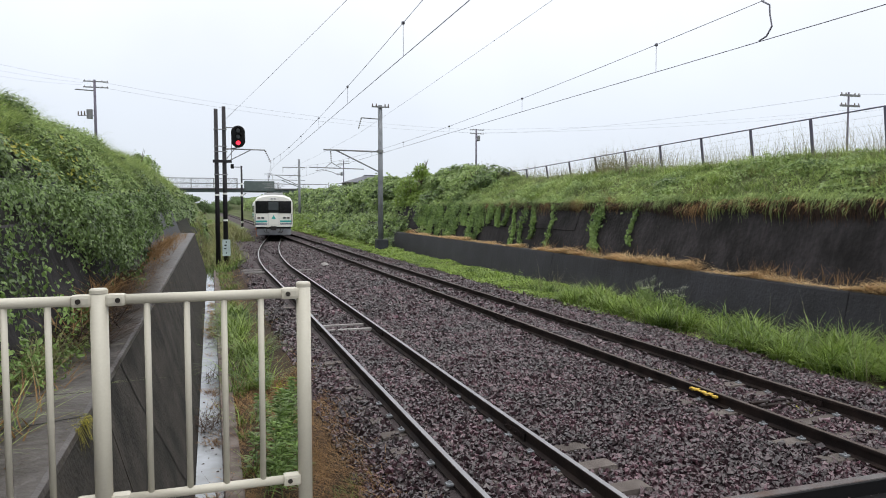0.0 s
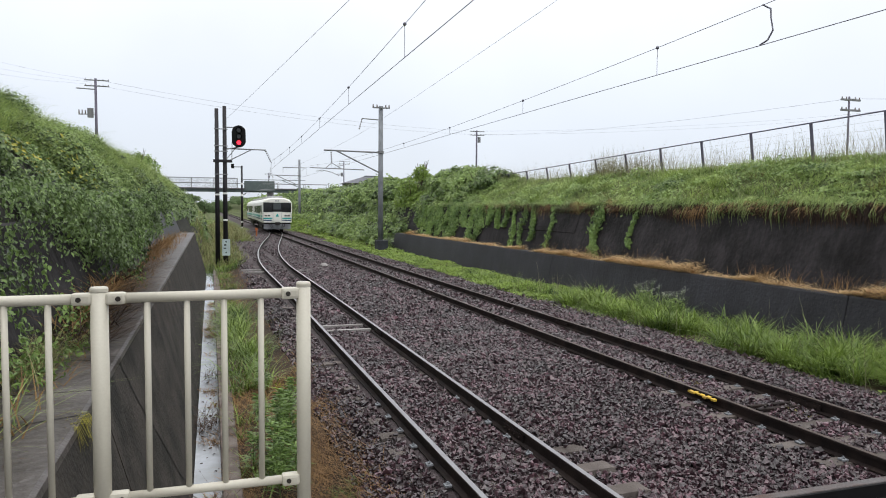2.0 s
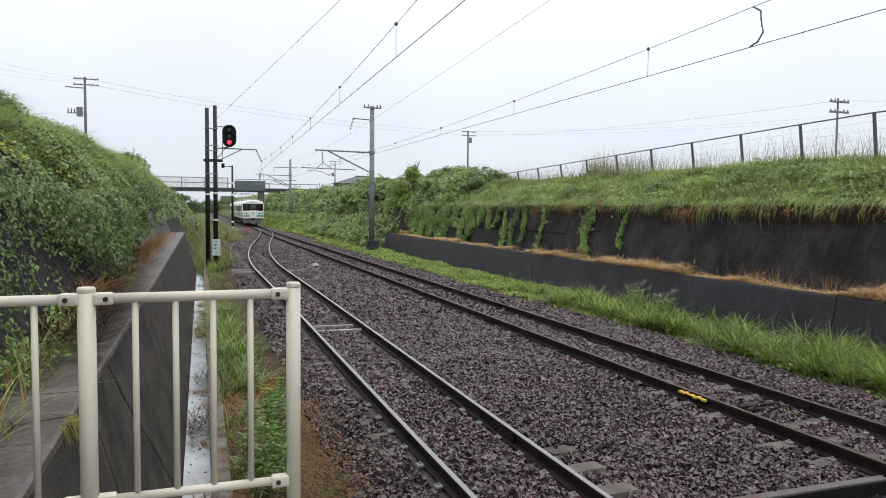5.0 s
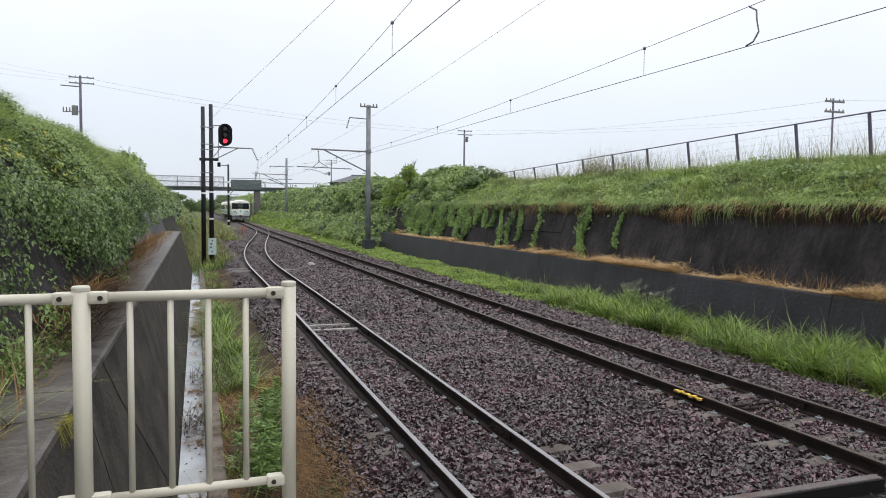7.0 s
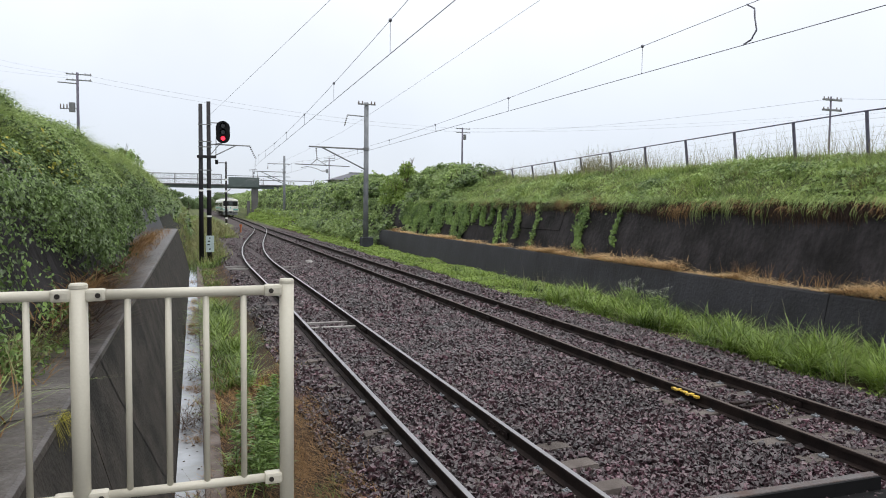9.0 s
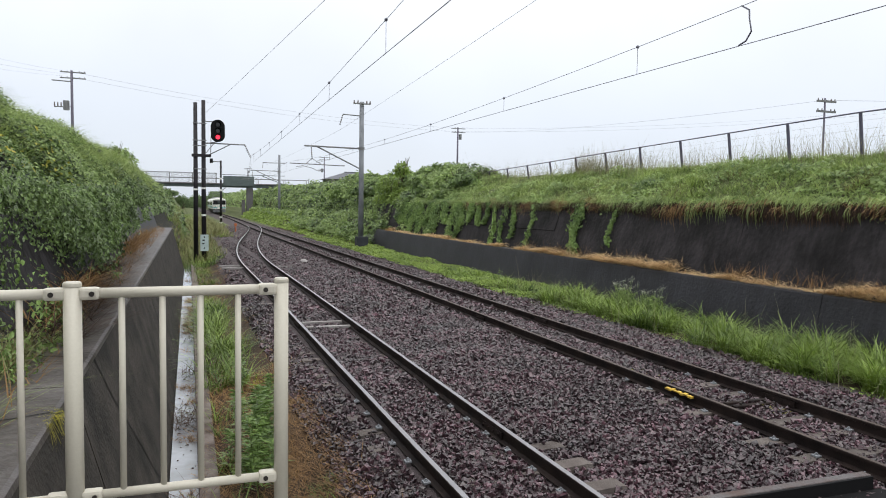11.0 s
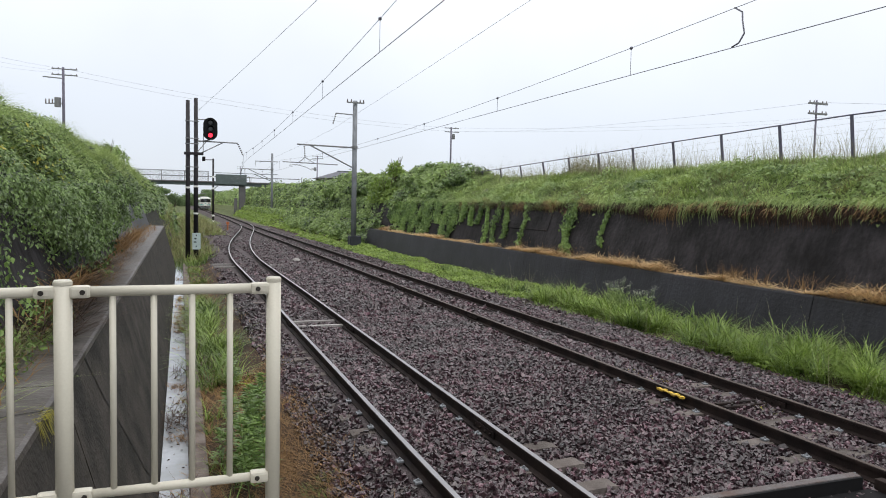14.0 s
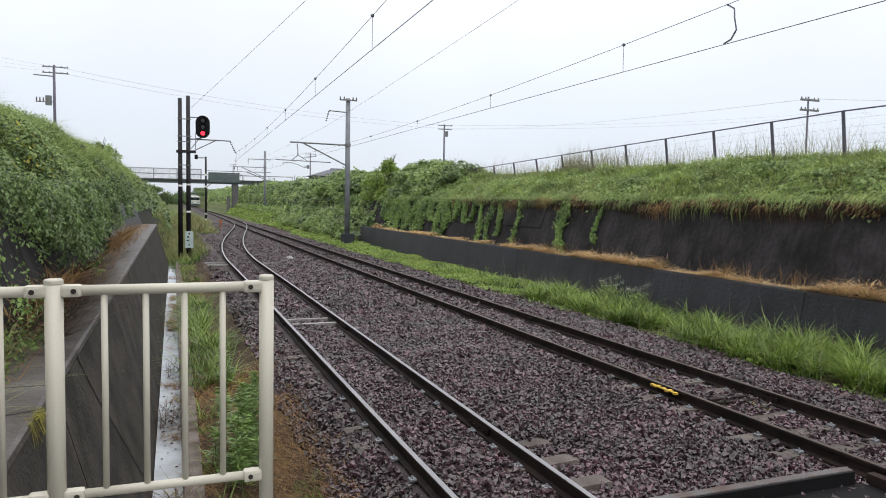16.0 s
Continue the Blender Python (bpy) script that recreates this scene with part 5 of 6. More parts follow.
    stuff("ledge_grass_tuft", [blades(at, rng.uniform(0.15, 0.45, n), rng.uniform(0.005, 0.009, n), 1.2, 1.6, (0.7, 0, 0))], L_GRASS, "thin pale grass tuft on the wall top", "grass")


left_bank()


def cess_plants():
    # between the drain and the stones
    stuff("cess_grass", [tufts(90, 12, 0.42, 1.15, 7, 16, 0.28, 0.012, 0.06, 0.6, 1.2, patchy(81, 0.8, 0.0, 0.4)), tufts(8, 26, 0.36, 0.62, 6.5, 13, 0.45, 0.013, 0.06, 0.5, 1.6), tufts(9, 30, 1.15, 1.5, 6.1, 7.2, 0.18, 0.012, 0.06, 0.8, 1.4), tufts(34, 40, 0.45, 1.0, 12, 21, 0.72, 0.021, 0.12, 0.5, 1.7),
                         tufts(150, 13, 0.5, 1.15, 17, 34, 0.42, 0.018, 0.1, 0.5, 1.2, patchy(83, 0.7, -0.3, 0.2)), tufts(450, 10, 0.0, 1.7, 34, 60, 0.5, 0.035, 0.16, 0.4, 1.0), tufts(350, 9, -0.5, 3.6, 55, 110, 0.6, 0.055, 0.25, 0.4, 0.9)],
          L_LUSH, "bright green grass beside the drain", "grass")
    stuff("tawny_grass", [tufts(800, 14, 0.85, 1.72, 5.6, 13, 0.13, 0.009, 0.09, 1.5, 1.3, patchy(87, 1.1, -0.45, 0.1)), tufts(270, 14, 1.1, 1.72, 4.9, 9.0, 0.15, 0.007, 0.08, 1.7, 1.4), tufts(260, 14, 0.32, 0.95, 5.5, 13, 0.12, 0.008, 0.08, 1.6, 1.3), tufts(260, 10, 0.5, 1.6, 10, 34, 0.18, 0.012, 0.1, 0.9, 1.2)],
          L_RUSSET, "dead tawny grass at the edge of the stones", "grass")
    stuff("olive_grass", [tufts(500, 9, 0.0, 1.7, 36, 58, 0.7, 0.03, 0.2, 0.35, 0.8), tufts(900, 9, -0.3, 3.5, 55, 110, 0.85, 0.045, 0.25, 0.35, 0.8)], L_OLIVE, "olive tall grass beside the siding", "grass")
    stuff("drain_litter", [tufts(420, 14, -0.14, 0.10, 6.0, 30, 0.12, 0.008, 0.05, 1.6, 1.2, patchy(85, 1.2, 0.0, 0.3), 1.0, None, LEAN, 0.10)], L_RUSSET, "dead stalks lying in the drain", "litter")
    n = 900
    v = rng.choice([6.6, 7.0, 7.3, 10.4, 10.8, 13.5, 17.0], n, p=[0.26, 0.24, 0.14, 0.12, 0.1, 0.08, 0.06]) + rng.normal(0, 0.22, n)
    at = np.stack([rng.uniform(-0.2, 0.17, n) + LEAN * v, v, np.full(n, -0.70) + rng.uniform(0, 0.06, n)], 1)
    stuff("drain_twig", [blades(at, rng.uniform(0.08, 0.3, n), rng.uniform(0.006, 0.011, n), 2.4, 0.9)], L_ROOT, "dead brown twigs heaped in the drain water", "litter")
    n = 70
    v = rng.uniform(6.5, 16, n)
    at = np.stack([rng.uniform(-0.15, 0.12, n) + LEAN * v, v, np.full(n, -0.694)], 1)
    stuff("drain_leaf", [leaves(at, np.tile((0, 0, 1.0), (n, 1)), rng.uniform(0.02, 0.06, n), 0.8, 0, 0.08)], L_ROOT, "dark dead leaves floating in the drain", "litter")
    stuff("track_weed", [tufts(14, 9, 6.7, 7.0, 8.7, 9.6, 0.1, 0.012, 0.05, 0.9, 1.2), tufts(5, 8, 7.15, 7.3, 7.0, 7.25, 0.09, 0.014, 0.03, 0.9, 1.2)], L_YELLOW, "small yellow-green weeds among the stones", "weeds")
    # tall leafy weeds
    r = random.Random(12)
    k = 0
    for x, y, h in ((0.86, 8.25, 0.95), (0.7, 8.0, 0.8), (0.95, 8.7, 0.85), (0.8, 7.7, 0.7), (1.0, 9.2, 0.75), (0.66, 8.9, 0.65), (1.02, 8.0, 0.5), (0.92, 11.6, 0.6), (1.0, 12.1, 0.5), (0.74, 7.35, 0.85), (0.9, 7.3, 0.6), (0.6, 7.6, 0.6), (0.8, 9.8, 0.5), (0.52, 8.3, 0.5), (0.9, 8.5, 1.0), (1.02, 8.45, 0.8), (0.84, 7.95, 0.95), (0.94, 9.6, 0.6), (0.68, 10.4, 0.4)):
        z = float(ground_z(np.array([x]), np.array([y]))[0])
        w = thing("leafy_weed", "tall upright weed with narrow green leaves", "weed", "weeds beside the drain", pose(x, y, z))
        lx, ly = r.uniform(-0.12, 0.12), r.uniform(-0.12, 0.12)
        part("stem", rod(B(), (0, 0, -0.03), (lx, ly, h * 0.95), 0.006, 0.003, 6), L_KUDZU, w)
        n = int(130 * h)
        t = rng.uniform(0.08, 1.0, n)
        ang = rng.uniform(0, 6.28, n)
        out = np.stack([np.cos(ang), np.sin(ang), np.full(n, 0.5)], 1)
        at = np.stack([lx * t, ly * t, h * 0.95 * t], 1)
        nr = np.stack([-0.5 * np.cos(ang), -0.5 * np.sin(ang), np.ones(n)], 1)
        L = (0.18 - 0.08 * t) * rng.uniform(0.7, 1.2, n)
        side = np.stack([-np.sin(ang), np.cos(ang), np.zeros(n)], 1)
        wd = 0.034
        c = np.stack([at, at + out * (L * 0.5)[:, None] + side * wd * 0.5, at + out * L[:, None] * np.array([1, 1, 0.4]), at + out * (L * 0.5)[:, None] - side * wd * 0.5], 1)
        f = (np.arange(n) * 4)[:, None] + np.array([0, 1, 2, 3])
        link("leaves", np_mesh("leaves", c.reshape(-1, 3), f), L_WEED, w)
        if k in (2, 4):
            nf = 40
            a = rng.normal(0, 0.035, (nf, 3)) + np.array([lx, ly, h * 0.97])
            cc, ff = leaves(a, np.tile((0, 0, 1.0), (nf, 1)), np.full(nf, 0.022))
            link("flower_head", np_mesh("flower_head", cc, ff), L_YELLOW, w, "small yellow flowers", "stuff")
        k += 1


cess_plants()


def right_side():
    tall = lambda u, v: np.clip((u - 9.35 - 0.25 * fbm(v * 0.5, v * 0 + 3, 51)) / 0.35, 0, 1)
    clump = lambda u, v: np.clip(0.42 + 1.9 * fbm(u * 0.9, v * 0.55, 151) + np.where((v < 9.3) & (v > 6.2), 0.5, 0) + np.where((v > 13.5) & (v < 15.8), 0.3, 0), 0, 1)
    stuff("verge_herb", [cover(9000, 9.7, 11.9, 8, 26, 0.075, 0.4, 153, patchy(155, 0.7, -0.1, 0.3), 1.0, lean=0.0)], L_BRIGHT, "low leafy herbs among the verge grass", "weeds")
    stuff("verge_grass", [tufts(300, 12, 9.75, 11.9, 5.0, 16, 0.16, 0.02, 0.10, 0.8, 1.5, tall), tufts(420, 12, 9.5, 11.9, 16, 28, 0.22, 0.026, 0.12, 0.7, 1.4, tall)],
          L_LUSH, "short green grass along the wall foot", "grass")
    dense = lambda u, v: np.clip(0.75 + 1.2 * fbm(u * 0.5, v * 0.45, 151), 0.3, 1)
    stuff("verge_long_grass", [tufts(130, 90, 9.95, 11.7, 4.6, 12.5, 0.74, 0.028, 0.085, 0.3, 1.6, dense), tufts(100, 70, 10.0, 11.7, 12.5, 19.5, 0.68, 0.032, 0.09, 0.3, 1.6, dense), tufts(80, 40, 10.1, 11.7, 19.5, 28, 0.42, 0.032, 0.10, 0.35, 1.2, dense)],
          L_LUSH, "lush bright green arching long grass at the wall foot", "grass")
    stuff("verge_seed_stalk", [tufts(130, 3, 9.9, 11.6, 6, 22, 1.0, 0.008, 0.1, 0.25, 0.5)], L_STALK, "grass stalks with pale seed heads", "grass")
    stuff("verge_creeper", [cover(9000, 9.5, 11.7, 20, 34, 0.085, 0.22, 53, None, 1.0, lean=0.0, plain=True), cover(9000, 9.6, 11.8, 34, 60, 0.14, 0.25, 53, None, 1.0, lean=0.0, plain=True),
                            cover(5000, 9.9, 12.0, 60, 140, 0.3, 0.35, 53, None, 1.0, lean=0.006)], L_BRIGHT, "low yellow-green creeping weeds beside the track", "weeds")
    # flowering weeds at the wall foot
    for x, y, h in ((11.15, 16.3, 0.85), (11.3, 16.6, 0.8), (11.2, 15.1, 0.75), (11.35, 15.4, 0.7), (11.1, 16.0, 0.75)):
        z = float(ground_z(np.array([x]), np.array([y]))[0])
        w = thing("flowering_weed", "tall weed with small white flower heads", "weed", "flowering weeds at the wall", pose(x, y, z))
        bm = B()
        tips = []
        for i in range(9):
            a = i * 0.7
            tip = (0.24 * math.cos(a), 0.24 * math.sin(a), h * (0.8 + 0.04 * i))
            rod(bm, (0, 0, -0.03), tip, 0.006, 0.003, 5)
            tips.append(tip)
        part("stems", bm, L_KUDZU, w)
        at = np.repeat(np.array(tips), 14, 0) + rng.normal(0, 0.03, (len(tips) * 14, 3))
        cc, ff = leaves(at, np.tile((0, 0, 1.0), (len(at), 1)), rng.uniform(0.012, 0.022, len(at)))
        link("flower_heads", np_mesh("flower_heads", cc, ff), L_FLOWER, w, "white florets", "stuff")
        n = 130
        at = np.stack([rng.normal(0, 0.1, n), rng.normal(0, 0.1, n), rng.uniform(0.05, h * 0.8, n)], 1)
        cc, ff = leaves(at, np.tile((0, 0, 1.0), (n, 1)), rng.uniform(0.06, 0.13, n), 0.35)
        link("leaves", np_mesh("leaves", cc, ff), L_KUDZU, w)
    # straw on the ledge of the low wall
    n = 22000
    v = rng.uniform(3, 44, n)
    u = 12.24 + np.abs(rng.normal(0, 0.24, n))
    lump = 0.5 + 0.5 * fbm(v * 0.8, v * 0, 91)
    at = np.stack([u, v, 0.72 + (u - 12.2) * 0.28 * lump + rng.uniform(-0.03, 0.12, n) * lump], 1)
    keep = (rng.uniform(0, 1, n) < 0.65 + 0.5 * lump) & (u < 12.95)
    at, lump = at[keep], lump[keep]
    m = len(at)
    stuff("ledge_straw", [blades(at, rng.uniform(0.05, 0.13, m) * (0.5 + lump), rng.uniform(0.012, 0.026, m), 2.3, 1.3, (-0.3, 0, 0))], L_DRY, "orange-brown dead grass on the wall ledge", "grass")
    n = 420
    v = rng.choice([11.5, 13.2, 13.8, 18.5, 21.0, 22.5, 25, 9.5], n) + rng.normal(0, 0.45, n)
    at = np.stack([rng.uniform(12.4, 12.85, n), v, np.full(n, 0.8)], 1)
    stuff("ledge_stalk", [blades(at, rng.uniform(0.2, 0.55, n), rng.uniform(0.006, 0.012, n), 0.4, 0.8)], L_RUSSET, "dry brown stalks standing on the ledge", "grass")
    # dead roots and grass falling over the head of the upper wall
    n = 7000
    v = rng.uniform(2, 34, n)
    deep = np.clip(0.45 + 0.8 * fbm(v * 0.5, v * 0 + 1, 95), 0.1, 1.1)
    at = np.stack([13.60 - rng.uniform(0, 0.06, n), v, 2.5 + rng.normal(0, 0.05, n)], 1)
    stuff("hanging_root", [hanging(at, (0.15 + 0.7 * deep) * rng.uniform(0.3, 1.0, n), rng.uniform(0.012, 0.026, n), 0.12)], L_ROOT, "dark dead roots matted over the upper wall", "grass")
    n = 1500
    tuft = rng.integers(0, 95, n)
    v = (2 + 32 * rng.uniform(0, 1, 95) ** 1.3)[tuft] + rng.normal(0, 0.22, n)
    deep = (rng.uniform(0.05, 1.15, 95) ** 1.4)[tuft] * np.clip(0.75 + 0.7 * fbm(v * 0.35, v * 0 + 1, 95), 0.2, 1.4)
    at = np.stack([13.62 - rng.uniform(0, 0.12, n), v, 2.52 + rng.normal(0, 0.09, 95)[tuft] + rng.normal(0, 0.04, n)], 1)
    stuff("hanging_grass", [hanging(at, (0.08 + 0.75 * deep) * rng.uniform(0.25, 1.0, n), rng.uniform(0.012, 0.022, n), 0.26)], L_RUSSET, "russet dead grass hanging over the upper wall", "grass")
    n = 6500
    tuft = rng.integers(0, 200, n)
    v = rng.uniform(2, 42, 200)[tuft] + rng.normal(0, 0.2, n)
    deep = (rng.uniform(0.05, 1.2, 200) ** 2)[tuft]
    at = np.stack([13.76 - rng.uniform(0, 0.2, n), v, 2.62 + rng.normal(0, 0.1, 200)[tuft] + rng.normal(0, 0.05, n)], 1)
    stuff("lip_grass", [hanging(at, (0.08 + 0.5 * deep) * rng.uniform(0.2, 1.0, n), rng.uniform(0.010, 0.020, n), 0.24)], L_GRASS, "green grass along the head of the wall", "grass")

    # slope above
    out = (-0.3, -0.15, 0)
    stuff("slope_grass", [tufts(2300, 13, 13.75, 17.6, 4, 24, 0.30, 0.022, 0.09, 0.6, 1.5, None, 1.0, None, 0.0, -0.02, 2), tufts(1400, 11, 13.75, 17.4, 24, 44, 0.32, 0.034, 0.13, 0.6, 1.5, None, 1.0, None, 0.0, -0.02, 2)],
          L_GRASS, "green grass in tufts on the slope under the fence", "grass")
    low = lambda u, v: patchy(59, 0.55, -0.25, 0.35)(u, v) * np.clip((17.0 - u) / 1.2, 0.0, 1)
    stuff("slope_weed", [cover(34000, 13.7, 17.0, 4, 44, 0.11, 0.45, 57, low, 1.0, lean=0.0, plain=True)], L_KUDZU, "patches of green leafy weeds on the slope", "weeds")
    n = 9000
    v = 3 + 38 * rng.uniform(0, 1, n)
    keep = fbm(v * 0.33, v * 0 + 5, 171) + 0.35 * (v < 9.5) > rng.uniform(-0.1, 0.5, n)
    v = v[keep]
    t = rng.uniform(0, 1, len(v)) ** 1.4 * np.clip(0.5 + fbm(v * 0.9, v * 0 + 7, 173), 0.15, 1.2)
    at = np.stack([13.75 - 0.22 * np.minimum(1, t * 3) + 0.12 * t + rng.normal(0, 0.04, len(v)), v, 2.72 - 0.62 * t + rng.normal(0, 0.04, len(v))], 1)
    stuff("brow_weed", [leaves(at, np.tile((-0.8, -0.2, 0.7), (len(v), 1)), rng.uniform(0.06, 0.12, len(v)), 0.6, 0.8, 0.5, True)], L_WEED, "leafy weeds spilling over the head of the wall", "weeds")
    bare = lambda u, v: patchy(63, 0.7, 0.1, 0.5)(u, v)
    stuff("slope_dry_grass", [tufts(500, 10, 13.6, 15.5, 4, 30, 0.36, 0.026, 0.12, 1.0, 1.6, bare, 1.0, out, 0.0, 0.0, 2)], L_OLIVE, "olive-brown grass tufts near the brow of the slope", "grass")
    lush = lambda u, v: patchy(67, 0.5, 0.15, 0.5)(u, v)
    stuff("slope_tussock", [tufts(520, 16, 13.65, 16.6, 4, 40, 0.42, 0.026, 0.10, 0.6, 1.6, lush, 1.0, out, 0.0, 0.0, 2)], L_LUSH, "deep green grass tussocks on the slope", "grass")
    stuff("fence_stalk", [tufts(700, 4, 16.2, 18.0, 6, 42, 1.15, 0.009, 0.16, 0.2, 0.6), tufts(60, 16, 16.6, 17.6, 24, 29, 1.2, 0.011, 0.2, 0.2, 0.5)], L_STALK, "tall dry stalks along the wire fence", "grass")
    stuff("fence_weed", [tufts(420, 5, 16.3, 17.8, 5, 42, 0.5, 0.014, 0.15, 0.3, 0.7)], L_GRASS, "tall green weeds along the wire fence", "grass")


right_side()


def wall_creepers():
    # strands of creeper climbing down the upper wall
    pieces = []
    r = random.Random(5)
    strands = [(22.6, 1300, 0.26, 1.0), (20.4, 220, 0.1, 0.75), (26.2, 300, 0.14, 1.0), (27.9, 420, 0.12, 0.8)]
    y = 28.8
    while y < 46:
        grown = min(1.0, (y - 27) / 12)
        strands.append((y, int(200 + 1150 * grown * r.uniform(0.5, 1.2)), r.uniform(0.05, 0.16) + 0.5 * grown * r.uniform(0.3, 1.3), min(1, r.uniform(0.25, 1.0) + 0.3 * grown)))
        y += r.uniform(0.25, 1.3)
    for y0, dense, w, reach in strands:
        t = rng.uniform(0, 1, dense) ** 0.85 * reach
        z = 2.6 - 1.85 * t
        u = 12.92 + (z - 0.5) * 0.33 - 0.05 - rng.uniform(0, 0.14, dense)
        v = y0 - 0.55 * t + 0.16 * np.sin(t * 5 + y0 * 3) + rng.normal(0, 1, dense) * w * 0.55 * (0.35 + 1.0 * np.abs(np.sin(t * 4 + y0)))
        at = np.stack([u, v, z], 1)
        pieces.append(leaves(at, np.tile((-1.0, -0.2, 0.35), (dense, 1)), 0.085 * rng.uniform(0.6, 1.4, dense), 0.8, 0.8, 0.5))
    stuff("wall_creeper", pieces, L_WEED, "green creeper strands hanging down the upper wall", "creeper")
    # grown bank farther on
    stuff("bank_creeper", [cover(28000, 13.2, 17.6, 37.5, 62, 0.19, 0.75, 23, None, 1.0, lean=0.0, plain=True), cover(17000, 11.0, 14.0, 46, 75, 0.2, 1.0, 25, None, 1.0, lean=0.0, plain=True), cover(30000, 11.6, 19, 62, 140, 0.30, 0.8, 27, None, 1.0, lean=0.006, plain=True),
                           cover(9000, 12.0, 22, 135, 260, 0.6, 1.4, 29, None, 1.0, lean=0.006, plain=True)], L_KUDZU, "thick green creeper over the bank beyond the wall", "creeper")
    stuff("bank_creeper_dark", [cover(13000, 13.4, 17.6, 38.5, 64, 0.2, 0.95, 33, patchy(35, 0.3, -0.2, 0.3), 1.0, lean=0.0, plain=True), cover(7000, 11.2, 14.0, 46, 80, 0.24, 1.1, 34, patchy(36, 0.3, -0.2, 0.3), 1.0, lean=0.0, plain=True), cover(9000, 12, 18, 64, 130, 0.34, 1.4, 35, patchy(37, 0.2, -0.2, 0.3), 1.0, lean=0.006, plain=True)], L_IVY, "darker leaves in the shrubs on the bank", "creeper")


wall_creepers()


def shrub(x, y, z, rx, ry, rz, n, size, mat, label, trunk=True):
    s = thing("shrub", label, "shrub", "shrubs on the banks", pose(x, y, z))
    bm = B()
    rr = random.Random(int(x * 10 + y))
    tips = []
    for i in range(7):
        a, e = rr.uniform(0, 6.28), rr.uniform(0.3, 1.2)
        tip = Vector((math.cos(a) * rx * 0.6, math.sin(a) * ry * 0.6, rz * (0.5 + 0.5 * math.sin(e))))
        rod(bm, (0, 0, -0.4), tip * 0.5, 0.05, 0.03, 6)
        rod(bm, tip * 0.5, tip, 0.03, 0.012, 6)
        tips.append(tip)
    part("limbs", bm, M_BARK, s)
    d = unit(rng.normal(0, 1, (n, 3)))
    d[:, 2] = np.abs(d[:, 2])
    lump = 0.78 + 0.42 * fbm(d[:, 0] * 2.2 + x, d[:, 1] * 2.2 + d[:, 2] * 1.7 + y, 37)
    rad = lump * rng.uniform(0.6, 1.05, n) ** 0.6
    at = d * rad[:, None] * np.array([rx, ry, rz])
    cc, ff = leaves(at, d + np.array([0, 0, 0.4]), size * rng.uniform(0.6, 1.3, n), 0.7, 0.5, 0.6)
    link("crown", np_mesh("crown", cc, ff), mat, s)
    return s


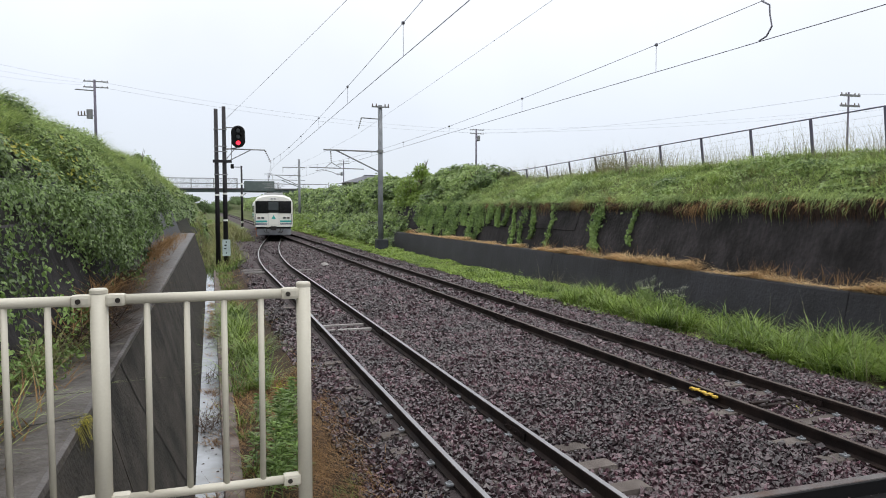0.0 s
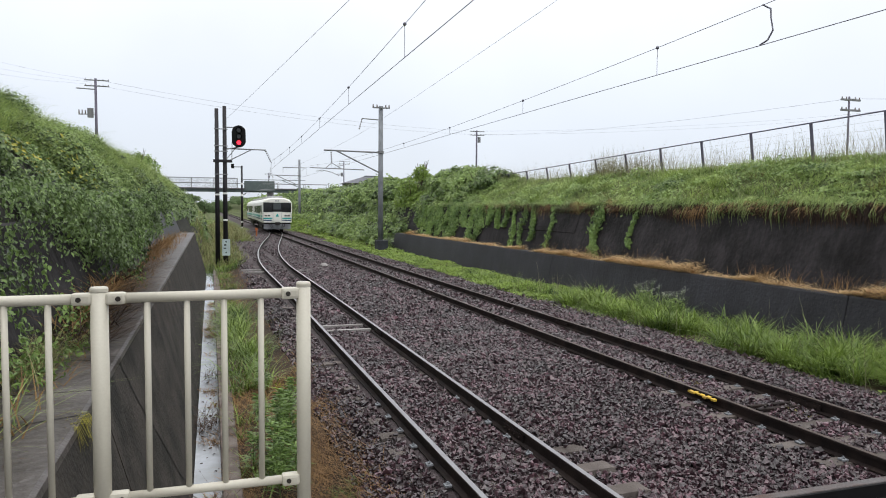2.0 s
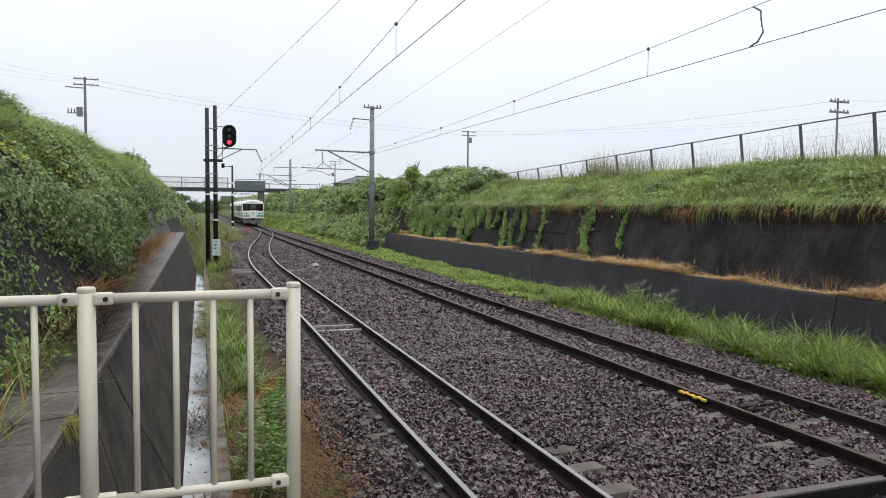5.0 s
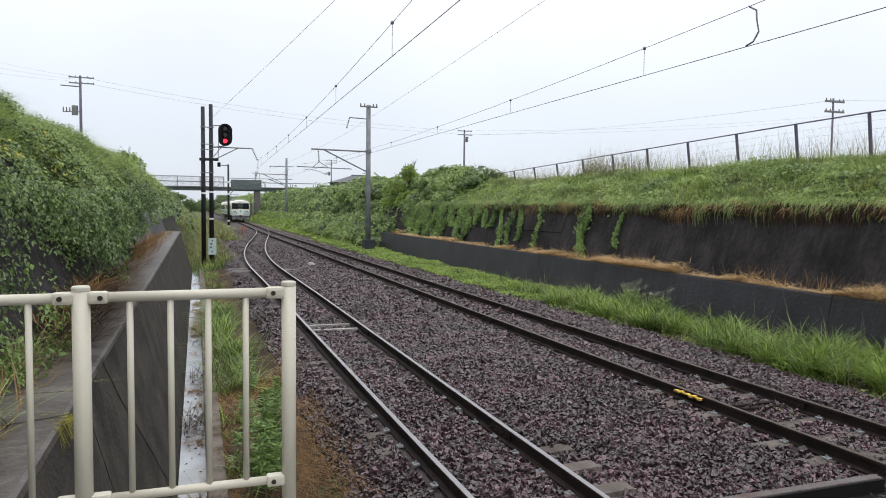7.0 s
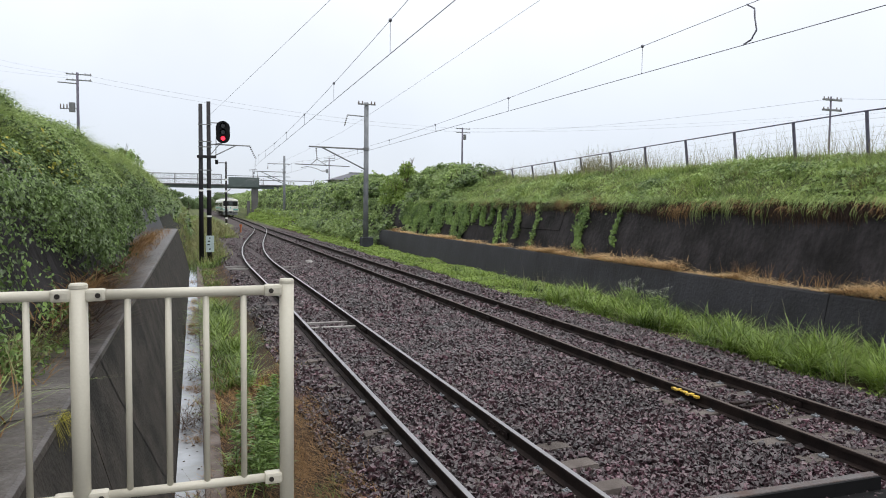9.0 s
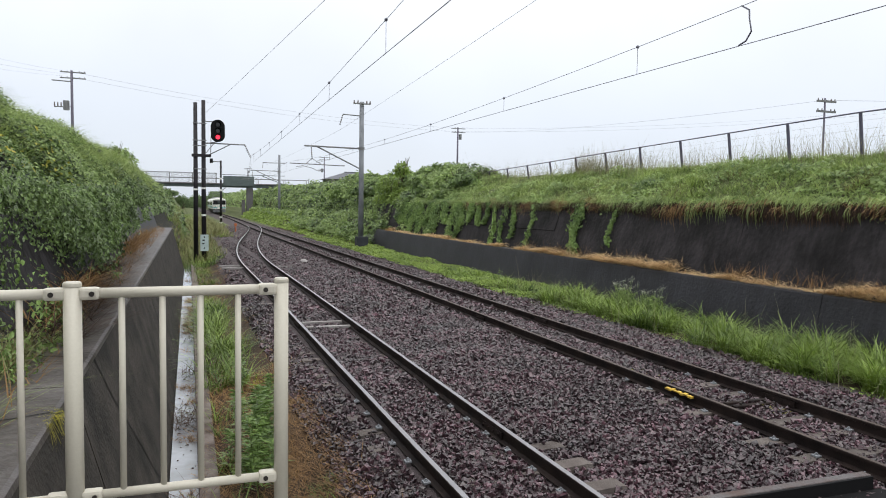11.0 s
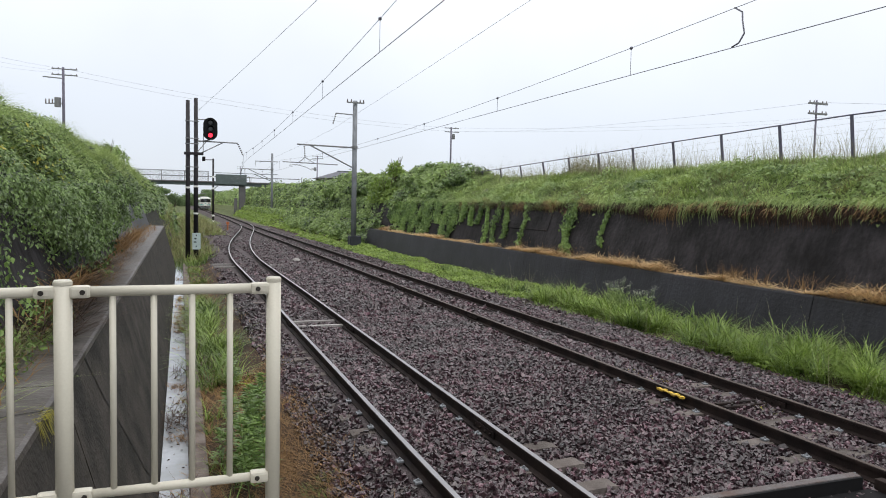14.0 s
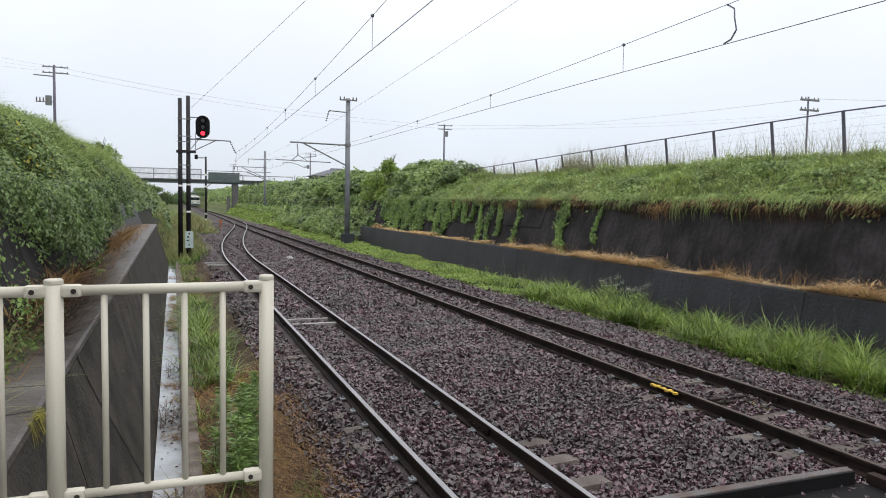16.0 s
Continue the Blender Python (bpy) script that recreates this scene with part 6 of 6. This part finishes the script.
def build_shrubs():
    shrub(15.6, 39.6, 3.25, 1.5, 2.0, 1.35, 4600, 0.16, L_IVY, "dark rounded shrub on the bank beside the fence")
    shrub(15.3, 44.0, 3.4, 1.6, 2.2, 1.1, 3600, 0.22, L_KUDZU, "green rounded shrub on the bank")
    shrub(15.2, 51.0, 3.5, 1.6, 2.6, 1.0, 3400, 0.22, L_KUDZU, "green shrub on the creeper bank")
    shrub(14.6, 57.0, 3.3, 1.7, 3.0, 1.0, 3400, 0.24, L_IVY, "dark shrub on the creeper bank")
    shrub(14.5, 64.0, 3.0, 2.0, 3.6, 1.1, 3000, 0.26, L_KUDZU, "broad shrub on the creeper bank")
    shrub(16.0, 76.0, 3.0, 2.2, 4.5, 1.0, 2600, 0.3, L_IVY, "broad dark shrub far along the bank")
    shrub(17.0, 92.0, 3.3, 2.5, 5.0, 1.3, 2400, 0.36, L_KUDZU, "far shrub on the bank")
    shrub(16.4, 110.0, 3.3, 2.5, 6.0, 1.3, 2200, 0.42, L_IVY, "far dark shrub on the bank")
    shrub(14.9, 49.3, 4.4, 0.75, 1.3, 1.5, 700, 0.17, L_BRIGHT, "light green sapling above the shrubs")
    shrub(13.9, 48.2, 2.5, 0.9, 2.2, 2.1, 1900, 0.17, L_BRIGHT, "bright green leafy shoot on the bank")
    shrub(-4.7, 62.0, 5.1, 1.3, 2.4, 1.9, 1500, 0.24, L_KUDZU, "small tree on the crest of the bank")
    shrub(-3.6, 125.0, 2.0, 3.0, 9.0, 3.0, 2600, 0.5, L_IVY, "dark scrub at the end of the bank")
    shrub(15.0, 150.0, 1.0, 2.2, 5.0, 3.4, 1600, 0.5, L_KUDZU, "green scrub behind the footbridge pier")


build_shrubs()


def far_tree(x, y, h, w, seed):
    t = thing("tree", "distant broadleaf tree beyond the footbridge", "tree", "far trees along the line", pose(x, y, float(ground_z(np.array([x]), np.array([y]))[0]) - 0.3))
    rr = random.Random(seed)
    bm = rod(B(), (0, 0, 0), (0, 0, h * 0.6), 0.25, 0.12, 8)
    at = []
    for i in range(9):
        a, z = rr.uniform(0, 6.28), h * rr.uniform(0.02, 0.6)
        tip = (math.cos(a) * w * 0.45, math.sin(a) * w * 0.45, z + h * 0.22)
        rod(bm, (0, 0, z), tip, 0.09, 0.03, 6)
        c = rng.normal(0, 1, (130, 3)) * np.array([w * 0.17, w * 0.17, h * 0.10]) + np.array(tip)
        at.append(c)
    part("trunk", bm, M_BARK, t)
    at = np.concatenate(at + [rng.normal(0, 1, (250, 3)) * np.array([w * 0.2, w * 0.2, h * 0.13]) + np.array([0, 0, h * 0.75])])
    cc, ff = leaves(at, unit(at - np.array([0, 0, h * 0.6])), rng.uniform(0.3, 0.6, len(at)), 0.8, 0.3, 0.7)
    link("crown", np_mesh("crown", cc, ff), L_FAR, t)


for i in range(22):
    rr = random.Random(i)
    far_tree(-9 + 1.5 * i + rr.uniform(-1, 1), 330 + rr.uniform(-30, 50), (6.6 if -0.5 < -9 + 1.5 * i < 12 else 2.6) * rr.uniform(0.7, 1.0), rr.uniform(4, 6), i)


# ---- what moves ----
def train_y(t):
    return 54.6 + 7.25 * t + 0.222 * t * t


def on_track(y):
    return Vector((left_x(y) if y < 80 else right_x(y), y, float(grade(y))))


def motions():
    for i, car in enumerate(CARS):
        rows = []
        for k in range(33):
            t = k * 0.5
            y = train_y(t) + i * (CAR_LEN + 0.6)
            a, b = on_track(y + 2.9), on_track(y + CAR_LEN - 2.9)
            d = (b - a).normalized()
            p = a - d * 2.9
            rows.append((t, pose(p.x, p.y, p.z, math.degrees(math.asin(d.z)), 0, math.degrees(math.atan2(-d.x, d.y)))))
        walk(car, rows)


motions()
